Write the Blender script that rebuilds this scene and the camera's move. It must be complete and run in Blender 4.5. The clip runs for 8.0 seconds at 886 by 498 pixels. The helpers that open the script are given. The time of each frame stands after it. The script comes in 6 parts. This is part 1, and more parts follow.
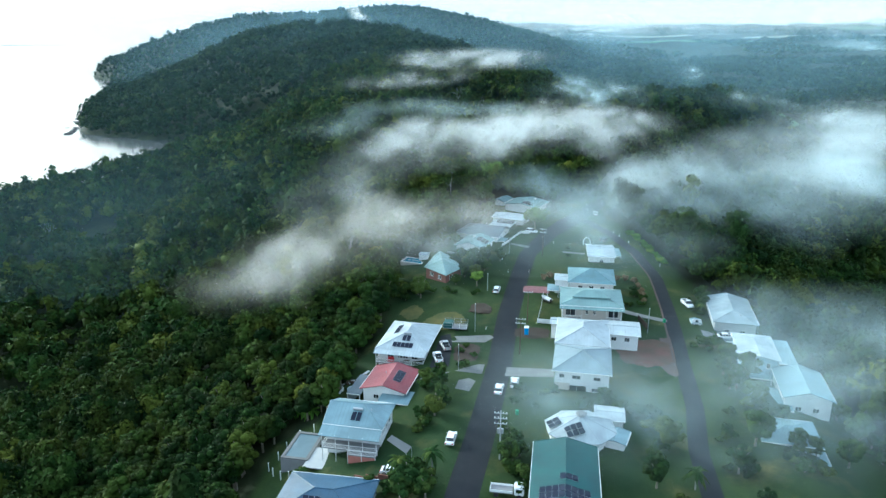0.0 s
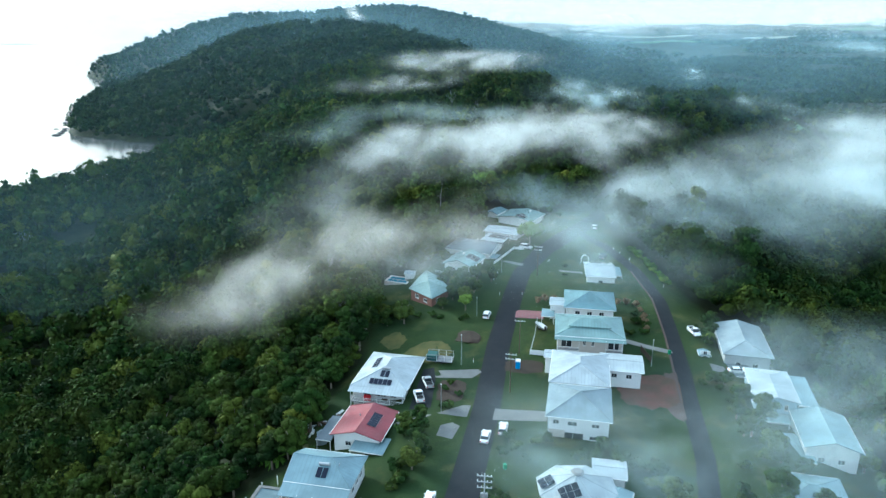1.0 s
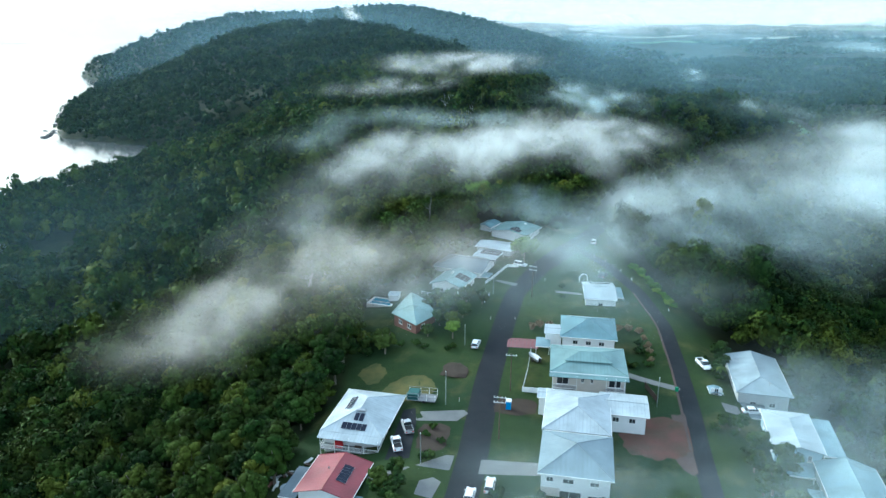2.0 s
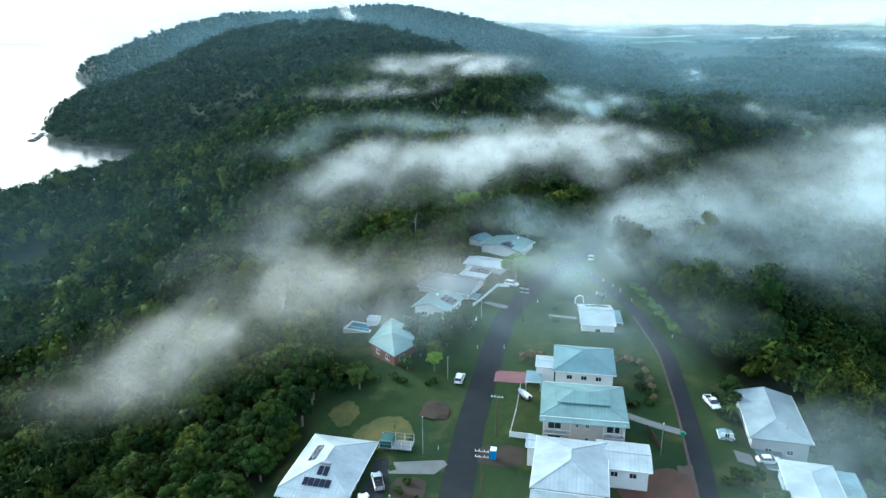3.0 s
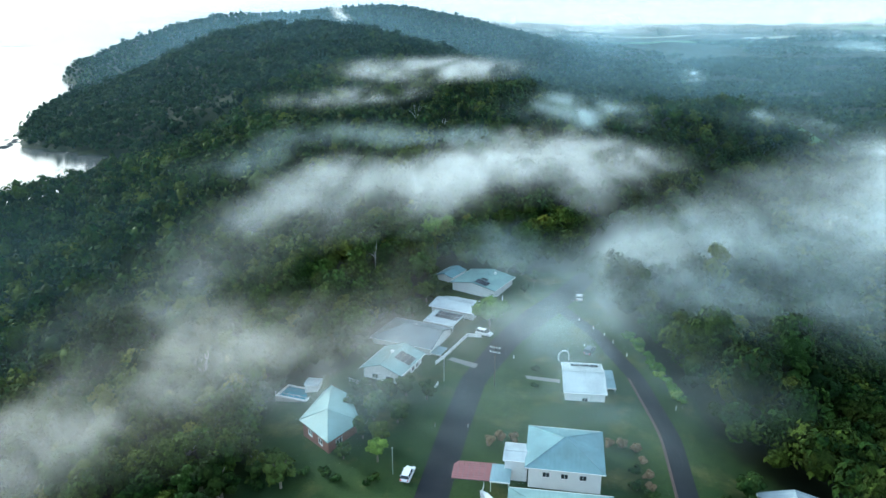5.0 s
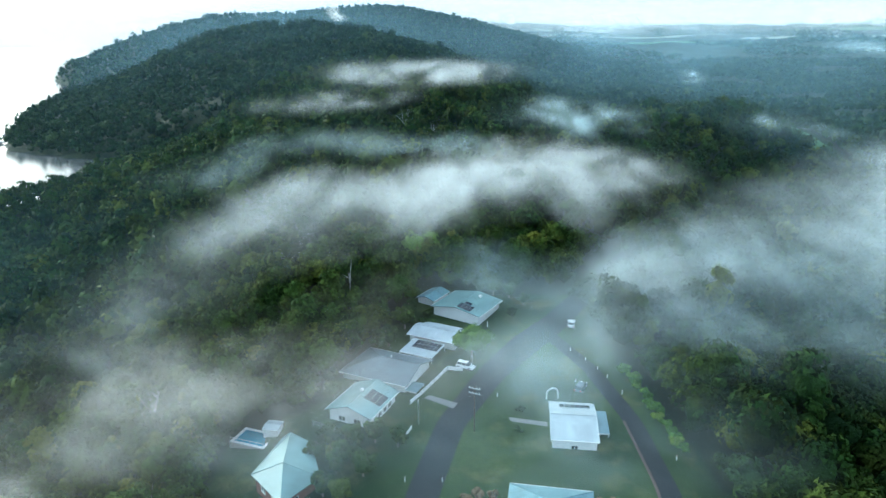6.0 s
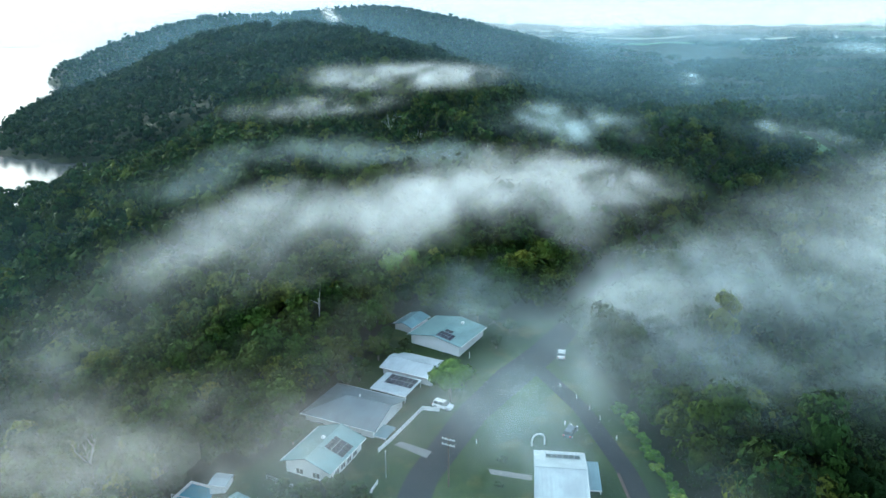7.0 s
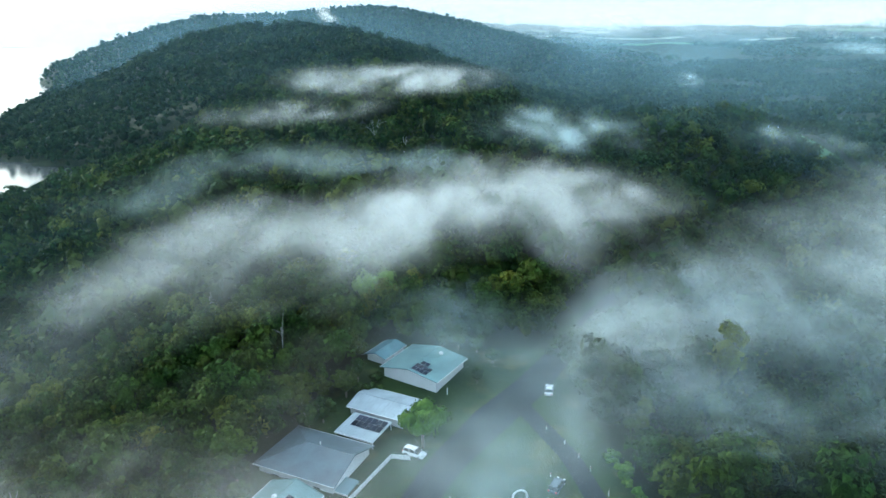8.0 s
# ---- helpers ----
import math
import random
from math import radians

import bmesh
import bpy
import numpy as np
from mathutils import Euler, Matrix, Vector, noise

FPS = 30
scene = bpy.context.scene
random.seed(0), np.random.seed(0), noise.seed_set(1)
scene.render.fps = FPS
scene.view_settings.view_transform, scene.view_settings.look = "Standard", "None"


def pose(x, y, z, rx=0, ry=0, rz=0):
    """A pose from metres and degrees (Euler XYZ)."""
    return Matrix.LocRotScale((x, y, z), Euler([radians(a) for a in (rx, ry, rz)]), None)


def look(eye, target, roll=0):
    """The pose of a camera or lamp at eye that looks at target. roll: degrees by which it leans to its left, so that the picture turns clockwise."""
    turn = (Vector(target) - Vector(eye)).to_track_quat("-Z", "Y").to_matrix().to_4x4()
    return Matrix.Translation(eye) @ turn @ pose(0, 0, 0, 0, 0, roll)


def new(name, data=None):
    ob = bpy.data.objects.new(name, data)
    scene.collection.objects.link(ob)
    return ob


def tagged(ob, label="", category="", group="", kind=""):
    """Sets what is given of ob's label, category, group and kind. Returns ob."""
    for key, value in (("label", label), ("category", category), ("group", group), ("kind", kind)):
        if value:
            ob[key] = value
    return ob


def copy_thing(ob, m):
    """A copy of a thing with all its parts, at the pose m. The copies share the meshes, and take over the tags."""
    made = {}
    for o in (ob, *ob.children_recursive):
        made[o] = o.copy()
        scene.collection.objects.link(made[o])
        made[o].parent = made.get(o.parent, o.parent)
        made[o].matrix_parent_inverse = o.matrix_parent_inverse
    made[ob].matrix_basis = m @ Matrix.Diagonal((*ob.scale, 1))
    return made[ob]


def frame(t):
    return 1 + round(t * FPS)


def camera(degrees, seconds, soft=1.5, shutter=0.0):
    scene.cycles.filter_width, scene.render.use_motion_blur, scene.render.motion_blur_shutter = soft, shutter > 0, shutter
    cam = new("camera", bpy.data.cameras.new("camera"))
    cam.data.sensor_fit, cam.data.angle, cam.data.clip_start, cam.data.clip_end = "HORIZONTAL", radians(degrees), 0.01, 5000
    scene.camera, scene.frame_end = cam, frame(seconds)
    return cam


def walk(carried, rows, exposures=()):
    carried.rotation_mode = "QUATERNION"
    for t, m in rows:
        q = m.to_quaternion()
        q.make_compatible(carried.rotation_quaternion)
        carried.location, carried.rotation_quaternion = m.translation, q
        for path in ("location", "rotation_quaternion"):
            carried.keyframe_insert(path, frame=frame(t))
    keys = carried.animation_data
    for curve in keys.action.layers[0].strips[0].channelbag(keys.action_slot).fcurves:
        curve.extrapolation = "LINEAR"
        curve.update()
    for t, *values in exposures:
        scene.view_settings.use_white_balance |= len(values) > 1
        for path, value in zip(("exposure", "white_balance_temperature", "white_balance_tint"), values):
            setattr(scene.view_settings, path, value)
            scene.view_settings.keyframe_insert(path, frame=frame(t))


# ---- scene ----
cam = camera(63.8, 8.0, soft=1.4)
METRES, EYE, TILT, LEAN, TURN = 150.0, 105.0, -17.7, 0.0, 0.0
ROWS = [
    (0.0, 0.0, 0.0, 0.0, 0.0, 0.0, -0.0),
    (0.5, 0.0132, 0.0584, 0.0208, -0.04, -0.02, -0.05),
    (1.0, 0.0253, 0.117, 0.0411, -0.09, -0.03, -0.11),
    (1.5, 0.0372, 0.1755, 0.061, -0.13, -0.04, -0.17),
    (3.0, 0.0805, 0.3499, 0.1179, -0.17, -0.03, -0.06),
    (3.5, 0.0972, 0.4082, 0.1365, -0.19, -0.03, -0.01),
    (4.0, 0.1138, 0.4645, 0.1554, -0.22, -0.03, 0.02),
    (4.5, 0.1321, 0.525, 0.1724, -0.22, -0.0, 0.08),
    (6.0, 0.1846, 0.6932, 0.2309, -0.33, 0.01, 0.13),
    (6.5, 0.2027, 0.7489, 0.2491, -0.36, 0.03, 0.15),
    (7.0, 0.2201, 0.8071, 0.2673, -0.41, 0.07, 0.17),
    (7.5, 0.2376, 0.8633, 0.286, -0.47, 0.06, 0.16),
    (8.0, 0.2553, 0.9169, 0.3034, -0.53, 0.08, 0.17),
]
walk(cam, [(t, pose(0, 0, EYE, TILT, LEAN, TURN) @ pose(METRES * x, METRES * y, METRES * z, 90 + pitch, roll, yaw)) for t, x, y, z, yaw, pitch, roll in ROWS],
     exposures=[(0.0, 1.24, 4740, -5), (8.0, 1.24, 4740, -5)])
scene.cycles.transparent_max_bounces = 48

# ---- light: low soft morning sun over the sea, pale sky ----
SUN_AZ, SUN_EL = -50.0, 17.0
world = bpy.data.worlds.new("sky")
scene.world = world
world.use_nodes = True
wn = world.node_tree
sky = wn.nodes.new("ShaderNodeTexSky")
sky.sky_type, sky.sun_disc = "NISHITA", False
sky.sun_elevation, sky.sun_rotation = radians(SUN_EL), radians(SUN_AZ % 360)
sky.air_density, sky.dust_density, sky.ozone_density = 1.0, 6.0, 1.0
back = wn.nodes["Background"]
back.inputs["Strength"].default_value = 0.135
cloud = wn.nodes.new("ShaderNodeMix")  # thin bright cloud cover over most of the sky
cloud.data_type = "RGBA"
cloud.inputs[0].default_value, cloud.inputs[7].default_value = 0.6, (5.8, 5.7, 5.6, 1.0)
wn.links.new(sky.outputs[0], cloud.inputs[6])
wn.links.new(cloud.outputs[2], back.inputs["Color"])
sun = new("sun", bpy.data.lights.new("sun", "SUN"))
sun.data.energy, sun.data.angle, sun.data.color = 2.2, radians(12), (1.0, 0.87, 0.66)
sd = Vector((math.sin(radians(SUN_AZ)) * math.cos(radians(SUN_EL)), math.cos(radians(SUN_AZ)) * math.cos(radians(SUN_EL)), math.sin(radians(SUN_EL))))
sun.matrix_world = look(sd * 500, (0, 0, 0))


# ---- materials ----
def material(name, rough=0.8, metal=0.0, spec=0.3):
    m = bpy.data.materials.new(name)
    m.use_nodes = True
    nt = m.node_tree
    b = nt.nodes["Principled BSDF"]
    b.inputs["Roughness"].default_value, b.inputs["Metallic"].default_value = rough, metal
    b.inputs["Specular IOR Level"].default_value = spec
    return m, nt, b


def node(nt, kind, **values):
    n = nt.nodes.new("ShaderNode" + kind)
    for k, v in values.items():
        n.inputs[k.replace("_", " ")].default_value = v
    return n


def place(nt, space="Object"):
    if space == "World":
        return node(nt, "NewGeometry").outputs["Position"]
    return node(nt, "TexCoord").outputs["Object"]


def noise_of(nt, scale, detail=4.0, space="World", rough=0.55):
    n = node(nt, "TexNoise", Scale=scale, Detail=detail, Roughness=rough)
    nt.links.new(place(nt, space), n.inputs["Vector"])
    return n.outputs["Fac"]


def mixed(nt, fac, a, b):
    n = nt.nodes.new("ShaderNodeMix")
    n.data_type = "RGBA"
    for s, v in ((n.inputs[0], fac), (n.inputs[6], a), (n.inputs[7], b)):
        if isinstance(v, (tuple, list)):
            s.default_value = (*v, 1.0)
        elif isinstance(v, float):
            s.default_value = v
        else:
            nt.links.new(v, s)
    return n.outputs[2]


def ramp(nt, fac, lo, hi, a=0.0, b=1.0):
    n = node(nt, "MapRange")
    n.inputs[1].default_value, n.inputs[2].default_value, n.inputs[3].default_value, n.inputs[4].default_value = lo, hi, a, b
    nt.links.new(fac, n.inputs[0])
    return n.outputs[0]


def bump(nt, b, height, strength=0.4, dist=0.1):
    n = node(nt, "Bump", Strength=strength, Distance=dist)
    nt.links.new(height, n.inputs["Height"])
    nt.links.new(n.outputs[0], b.inputs["Normal"])


def plain(name, col, rough=0.7, metal=0.0, vary=0.18, scale=0.6, spec=0.3, dirt=None, space="World"):
    """A surface of one colour with stains at two scales and fine relief."""
    m, nt, b = material(name, rough, metal, spec)
    d = dirt or tuple(c * 0.55 for c in col)
    big = ramp(nt, noise_of(nt, scale, 4, space), 0.35, 0.75, 0.0, vary * 2)
    fine = ramp(nt, noise_of(nt, scale * 14, 3, space), 0.3, 0.8, 0.0, vary)
    c = mixed(nt, fine, mixed(nt, big, col, d), d)
    nt.links.new(c, b.inputs["Base Color"])
    bump(nt, b, noise_of(nt, scale * 20, 2, space), 0.15, 0.02)
    return m


def roof_metal(name, col, rough=0.42):
    """Corrugated painted steel: sheets run down the slope, streaked and a little faded."""
    m, nt, b = material(name, rough, 0.0, 0.5)
    tc = node(nt, "TexCoord")
    sep_p, sep_n = nt.nodes.new("ShaderNodeSeparateXYZ"), nt.nodes.new("ShaderNodeSeparateXYZ")
    nt.links.new(tc.outputs["Object"], sep_p.inputs[0])
    nt.links.new(tc.outputs["Normal"], sep_n.inputs[0])
    ax, ay, gt = [nt.nodes.new("ShaderNodeMath") for _ in range(3)]
    ax.operation = ay.operation = "ABSOLUTE"
    gt.operation = "GREATER_THAN"
    nt.links.new(sep_n.outputs[0], ax.inputs[0])
    nt.links.new(sep_n.outputs[1], ay.inputs[0])
    nt.links.new(ax.outputs[0], gt.inputs[0])
    nt.links.new(ay.outputs[0], gt.inputs[1])
    pick = nt.nodes.new("ShaderNodeMix")
    nt.links.new(gt.outputs[0], pick.inputs[0])
    nt.links.new(sep_p.outputs[0], pick.inputs[2])
    nt.links.new(sep_p.outputs[1], pick.inputs[3])
    comb = nt.nodes.new("ShaderNodeCombineXYZ")
    nt.links.new(pick.outputs[0], comb.inputs[0])
    seam = node(nt, "TexWave", Scale=0.42, Distortion=0.0)
    rib = node(nt, "TexWave", Scale=1.6, Distortion=0.0)
    streak = node(nt, "TexNoise", Scale=1.4, Detail=3.0)
    for w in (seam, rib, streak):
        nt.links.new(comb.outputs[0], w.inputs["Vector"])
    dark = tuple(c * 0.72 for c in col)
    light = tuple(min(0.9, c * 1.12) for c in col)
    base = mixed(nt, ramp(nt, noise_of(nt, 0.25, 5), 0.35, 0.7), dark, light)
    base = mixed(nt, ramp(nt, streak.outputs["Fac"], 0.45, 0.75, 0.0, 0.5), base, dark)
    base = mixed(nt, ramp(nt, seam.outputs["Fac"], 0.86, 1.0, 0.0, 0.3), base, tuple(c * 0.6 for c in col))
    nt.links.new(base, b.inputs["Base Color"])
    bump(nt, b, rib.outputs["Fac"], 0.35, 0.03)
    return m


def foliage(name, dark, light, warm, scale=0.09, relief=1.6):
    """Leaves: a tone for each spray, each tree (tint) and each stretch of forest."""
    m, nt, b = material(name, 0.85, 0.0, 0.05)
    rnd = node(nt, "NewGeometry").outputs["Random Per Island"]
    info = node(nt, "ObjectInfo")
    att = nt.nodes.new("ShaderNodeAttribute")
    att.attribute_name = "tint"
    both, tint = nt.nodes.new("ShaderNodeMath"), nt.nodes.new("ShaderNodeMath")
    both.operation, tint.operation = "ADD", "FRACT"
    nt.links.new(att.outputs["Fac"], both.inputs[0])
    nt.links.new(info.outputs["Random"], both.inputs[1])
    nt.links.new(both.outputs[0], tint.inputs[0])
    tree = tint.outputs[0]
    tone = mixed(nt, ramp(nt, rnd, 0.0, 1.0, 0.0, 0.7), dark, light)
    tone = mixed(nt, ramp(nt, noise_of(nt, scale, 3), 0.42, 0.72, 0.0, 0.55), tone, warm)
    tone = mixed(nt, ramp(nt, tree, 0.0, 0.4, 0.65, 0.0), tone, dark)
    tone = mixed(nt, ramp(nt, tree, 0.55, 0.9, 0.0, 0.5), tone, light)
    tone = mixed(nt, ramp(nt, tree, 0.86, 1.0, 0.0, 0.75), tone, tuple(c * 1.2 for c in warm))
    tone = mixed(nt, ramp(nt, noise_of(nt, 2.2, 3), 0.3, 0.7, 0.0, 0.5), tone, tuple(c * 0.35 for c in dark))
    nt.links.new(tone, b.inputs["Base Color"])
    bump(nt, b, noise_of(nt, relief, 4, "World", 0.65), 0.9, 0.6)
    return m


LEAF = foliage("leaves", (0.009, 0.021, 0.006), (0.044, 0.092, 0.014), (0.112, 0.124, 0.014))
# LEAF made brighter and yellower: daylight on the spur put into leaf colour.
LEAF_SPUR_LIT = foliage("yellow_green_lit_leaves", (0.016, 0.034, 0.007), (0.068, 0.125, 0.018), (0.165, 0.170, 0.020))
# Bluer, duller LEAF: the haze of distance partly put into the leaf colour.
LEAF_FAR_HAZY = foliage("far_hazy_leaves", (0.008, 0.020, 0.009), (0.036, 0.068, 0.022), (0.060, 0.080, 0.022), 0.03, 0.7)
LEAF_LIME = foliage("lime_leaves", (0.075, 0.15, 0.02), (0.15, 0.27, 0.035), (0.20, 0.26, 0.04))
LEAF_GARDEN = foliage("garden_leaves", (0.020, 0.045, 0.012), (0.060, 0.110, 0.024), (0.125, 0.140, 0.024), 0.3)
BARK = plain("bark", (0.20, 0.17, 0.13), 0.9, scale=2)
PALE_BARK = plain("pale_bark", (0.27, 0.265, 0.24), 0.85, scale=2)


def ground_material():
    """Mown lawns in the village (mown), dark leaf litter under the forest."""
    m, nt, b = material("grass_ground", 0.9, 0.0, 0.15)
    att = nt.nodes.new("ShaderNodeAttribute")
    att.attribute_name = "mown"
    litter = mixed(nt, ramp(nt, noise_of(nt, 0.08, 5), 0.36, 0.68), (0.010, 0.017, 0.006), (0.026, 0.034, 0.011))
    g = mixed(nt, ramp(nt, noise_of(nt, 0.045, 5), 0.36, 0.68), (0.014, 0.034, 0.010), (0.040, 0.062, 0.013))
    g = mixed(nt, ramp(nt, noise_of(nt, 0.11, 5), 0.54, 0.74, 0.0, 0.8), g, (0.125, 0.105, 0.034))
    g = mixed(nt, ramp(nt, noise_of(nt, 0.45, 4), 0.4, 0.72, 0.0, 0.7), g, (0.022, 0.040, 0.012))
    g = mixed(nt, ramp(nt, noise_of(nt, 2.4, 4), 0.35, 0.75, 0.0, 0.5), g, (0.016, 0.028, 0.008))
    nt.links.new(mixed(nt, att.outputs["Fac"], litter, g), b.inputs["Base Color"])
    bump(nt, b, noise_of(nt, 2.5, 5), 0.6, 0.2)
    return m


def sea_material():
    m, nt, b = material("sea_water", 0.16, 0.0, 0.5)
    c = mixed(nt, ramp(nt, noise_of(nt, 0.01, 4), 0.3, 0.7), (0.06, 0.065, 0.062), (0.10, 0.10, 0.095))
    nt.links.new(c, b.inputs["Base Color"])
    b.inputs["IOR"].default_value = 1.33
    bump(nt, b, noise_of(nt, 0.25, 5), 0.04, 0.5)
    return m


def glass_material():
    m, nt, b = material("window_glass", 0.08, 0.0, 0.6)
    nt.links.new(mixed(nt, noise_of(nt, 0.8, 2), (0.012, 0.016, 0.02), (0.03, 0.036, 0.042)), b.inputs["Base Color"])
    return m


def mist_material(name, col, wisp):
    """Thin water-drop mist: scatters light forwards and back, and lets the rest through."""
    m = bpy.data.materials.new(name)
    m.use_nodes = True
    nt = m.node_tree
    nt.nodes.remove(nt.nodes["Principled BSDF"])
    out = nt.nodes["Material Output"]
    dif, tra, clear = node(nt, "BsdfDiffuse", Color=(*col, 1)), node(nt, "BsdfTranslucent", Color=(*col, 1)), node(nt, "BsdfTransparent")
    both, veil = nt.nodes.new("ShaderNodeMixShader"), nt.nodes.new("ShaderNodeMixShader")
    nt.links.new(dif.outputs[0], both.inputs[1])
    nt.links.new(tra.outputs[0], both.inputs[2])
    att = nt.nodes.new("ShaderNodeAttribute")
    att.attribute_name = "thickness"
    mul = nt.nodes.new("ShaderNodeMath")
    mul.operation = "MULTIPLY"
    nt.links.new(att.outputs["Fac"], mul.inputs[0])
    drawn = node(nt, "Mapping")
    drawn.inputs["Scale"].default_value = (1.0, 0.3, 1.5)
    nt.links.new(place(nt, "World"), drawn.inputs["Vector"])
    fine = node(nt, "TexNoise", Scale=wisp, Detail=6.0, Roughness=0.56, Distortion=1.2)
    nt.links.new(drawn.outputs["Vector"], fine.inputs["Vector"])
    nt.links.new(ramp(nt, fine.outputs["Fac"], 0.33, 0.70, 0.2, 1.7), mul.inputs[1])
    mul.use_clamp = True
    nt.links.new(mul.outputs[0], veil.inputs[0])
    nt.links.new(clear.outputs[0], veil.inputs[1])
    nt.links.new(both.outputs[0], veil.inputs[2])
    nt.links.new(veil.outputs[0], out.inputs["Surface"])
    return m


GRASS, SEA, GLASS = ground_material(), sea_material(), glass_material()
# One mist in four tints: warm sun and blue shade put into its colours.
MIST_WARM, MIST_COOL = mist_material("mist_sun_tint", (0.97, 0.94, 0.88), 0.06), mist_material("mist_shade_tint", (0.73, 0.885, 0.91), 0.05)
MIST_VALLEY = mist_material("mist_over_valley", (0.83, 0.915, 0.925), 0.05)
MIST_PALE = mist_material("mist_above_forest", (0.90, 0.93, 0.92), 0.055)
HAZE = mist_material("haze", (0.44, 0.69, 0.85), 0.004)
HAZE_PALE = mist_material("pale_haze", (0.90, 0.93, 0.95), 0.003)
HAZE_SEA = mist_material("sea_haze", (0.97, 0.95, 0.92), 0.003)
ASPHALT = plain("asphalt", (0.015, 0.017, 0.021), 0.8, vary=0.25, scale=0.3, dirt=(0.028, 0.029, 0.031), spec=0.12)
ASPHALT_RED = plain("red_gravel_road", (0.085, 0.055, 0.048), 0.95, vary=0.3, scale=0.2, dirt=(0.08, 0.06, 0.055))
CONCRETE = plain("concrete", (0.17, 0.17, 0.165), 0.9, vary=0.25, scale=0.4)
DIRT = plain("bare_earth", (0.110, 0.095, 0.026), 0.95, vary=0.5, scale=0.35, dirt=(0.045, 0.058, 0.016))
RED_DIRT = plain("red_earth", (0.12, 0.045, 0.035), 0.95, vary=0.4, scale=0.25, dirt=(0.05, 0.045, 0.022))
MULCH = plain("dark_mulch", (0.05, 0.035, 0.025), 0.95, vary=0.3, scale=0.4)
WHITE = plain("white_paint", (0.78, 0.78, 0.76), 0.6, vary=0.1)
CREAM = plain("cream_render", (0.58, 0.53, 0.47), 0.8, vary=0.12)
GREY_WALL = plain("grey_cladding", (0.42, 0.43, 0.43), 0.75, vary=0.12)
BLUE_WALL = plain("pale_blue_boards", (0.34, 0.44, 0.50), 0.7, vary=0.12)
BRICK = plain("brown_brick", (0.21, 0.10, 0.075), 0.85, vary=0.25, scale=1.2)
SALMON = plain("salmon_block", (0.48, 0.20, 0.16), 0.85, vary=0.2)
TIMBER = plain("dark_timber", (0.10, 0.07, 0.05), 0.8, vary=0.25)
DECK = plain("grey_deck", (0.25, 0.25, 0.25), 0.8, vary=0.2)
STEEL = plain("galvanised_steel", (0.45, 0.46, 0.47), 0.4, 0.6, vary=0.15)
BLACK = plain("black_rubber", (0.02, 0.02, 0.02), 0.7, vary=0.1)
PANEL = plain("solar_cell", (0.008, 0.012, 0.028), 0.25, vary=0.1, spec=0.2)
POOL = plain("pool_water", (0.03, 0.22, 0.33), 0.06, vary=0.15, spec=0.6)
TARP = plain("red_cloth", (0.55, 0.03, 0.04), 0.8, vary=0.15)
BLUE_PLASTIC = plain("blue_plastic", (0.04, 0.25, 0.55), 0.5, vary=0.1)
GREEN_PLASTIC = plain("green_plastic", (0.03, 0.22, 0.10), 0.5, vary=0.1)
CAR_WHITE = plain("white_car_paint", (0.80, 0.80, 0.80), 0.25, vary=0.04, spec=0.6)
CAR_GREY = plain("grey_car_paint", (0.13, 0.15, 0.17), 0.25, 0.3, vary=0.06, spec=0.6)
LAMP_RED = plain("red_lamp", (0.45, 0.02, 0.02), 0.3, vary=0.05)
LAMP_CLEAR = plain("lamp_glass", (0.75, 0.75, 0.72), 0.15, vary=0.05)
R_WHITE = roof_metal("white_roof", (0.40, 0.445, 0.46), 0.5)
R_BLUEGREY = roof_metal("blue_grey_roof", (0.20, 0.295, 0.325))
R_SILVER = roof_metal("silver_roof", (0.27, 0.32, 0.34), 0.45)
R_BLUE = roof_metal("blue_roof", (0.028, 0.078, 0.14))
R_RED = roof_metal("red_roof", (0.24, 0.035, 0.045))
R_GREEN = roof_metal("dark_green_roof", (0.008, 0.072, 0.068), 0.55)
R_TEAL = roof_metal("pale_teal_roof", (0.18, 0.275, 0.265))
R_TEALB = roof_metal("teal_blue_roof", (0.14, 0.24, 0.265))
R_GREY = roof_metal("grey_roof", (0.12, 0.15, 0.17))
R_LIGHTGREY = roof_metal("light_grey_roof", (0.21, 0.265, 0.29))


# ---- helpers for meshes ----
def mesh_of(bm, mat, smooth=False):
    me = bpy.data.meshes.new("m")
    bm.normal_update()
    bm.to_mesh(me)
    bm.free()
    me.materials.append(mat)
    if smooth:
        me.polygons.foreach_set("use_smooth", [True] * len(me.polygons))
    return me


def part(name, bm, mat, parent=None, label="", smooth=False):
    ob = new(name, mesh_of(bm, mat, smooth))
    ob.parent = parent
    if label:
        ob["label"] = label
    return ob


def thing(name, x, y, z, rot, label, category, group=""):
    e = new(name)
    e.matrix_world = pose(x, y, z, 0, 0, rot)
    e.empty_display_size = 0.5
    return tagged(e, label, category, group)


def box(bm, x0, y0, z0, x1, y1, z1, m=None):
    v = [bm.verts.new(p) for p in ((x0, y0, z0), (x1, y0, z0), (x1, y1, z0), (x0, y1, z0), (x0, y0, z1), (x1, y0, z1), (x1, y1, z1), (x0, y1, z1))]
    for f in ((3, 2, 1, 0), (4, 5, 6, 7), (0, 1, 5, 4), (1, 2, 6, 5), (2, 3, 7, 6), (3, 0, 4, 7)):
        bm.faces.new([v[i] for i in f])
    if m is not None:
        bmesh.ops.transform(bm, matrix=m, verts=v)
    return bm


def boxed(*a, m=None):
    return box(bmesh.new(), *a, m=m)


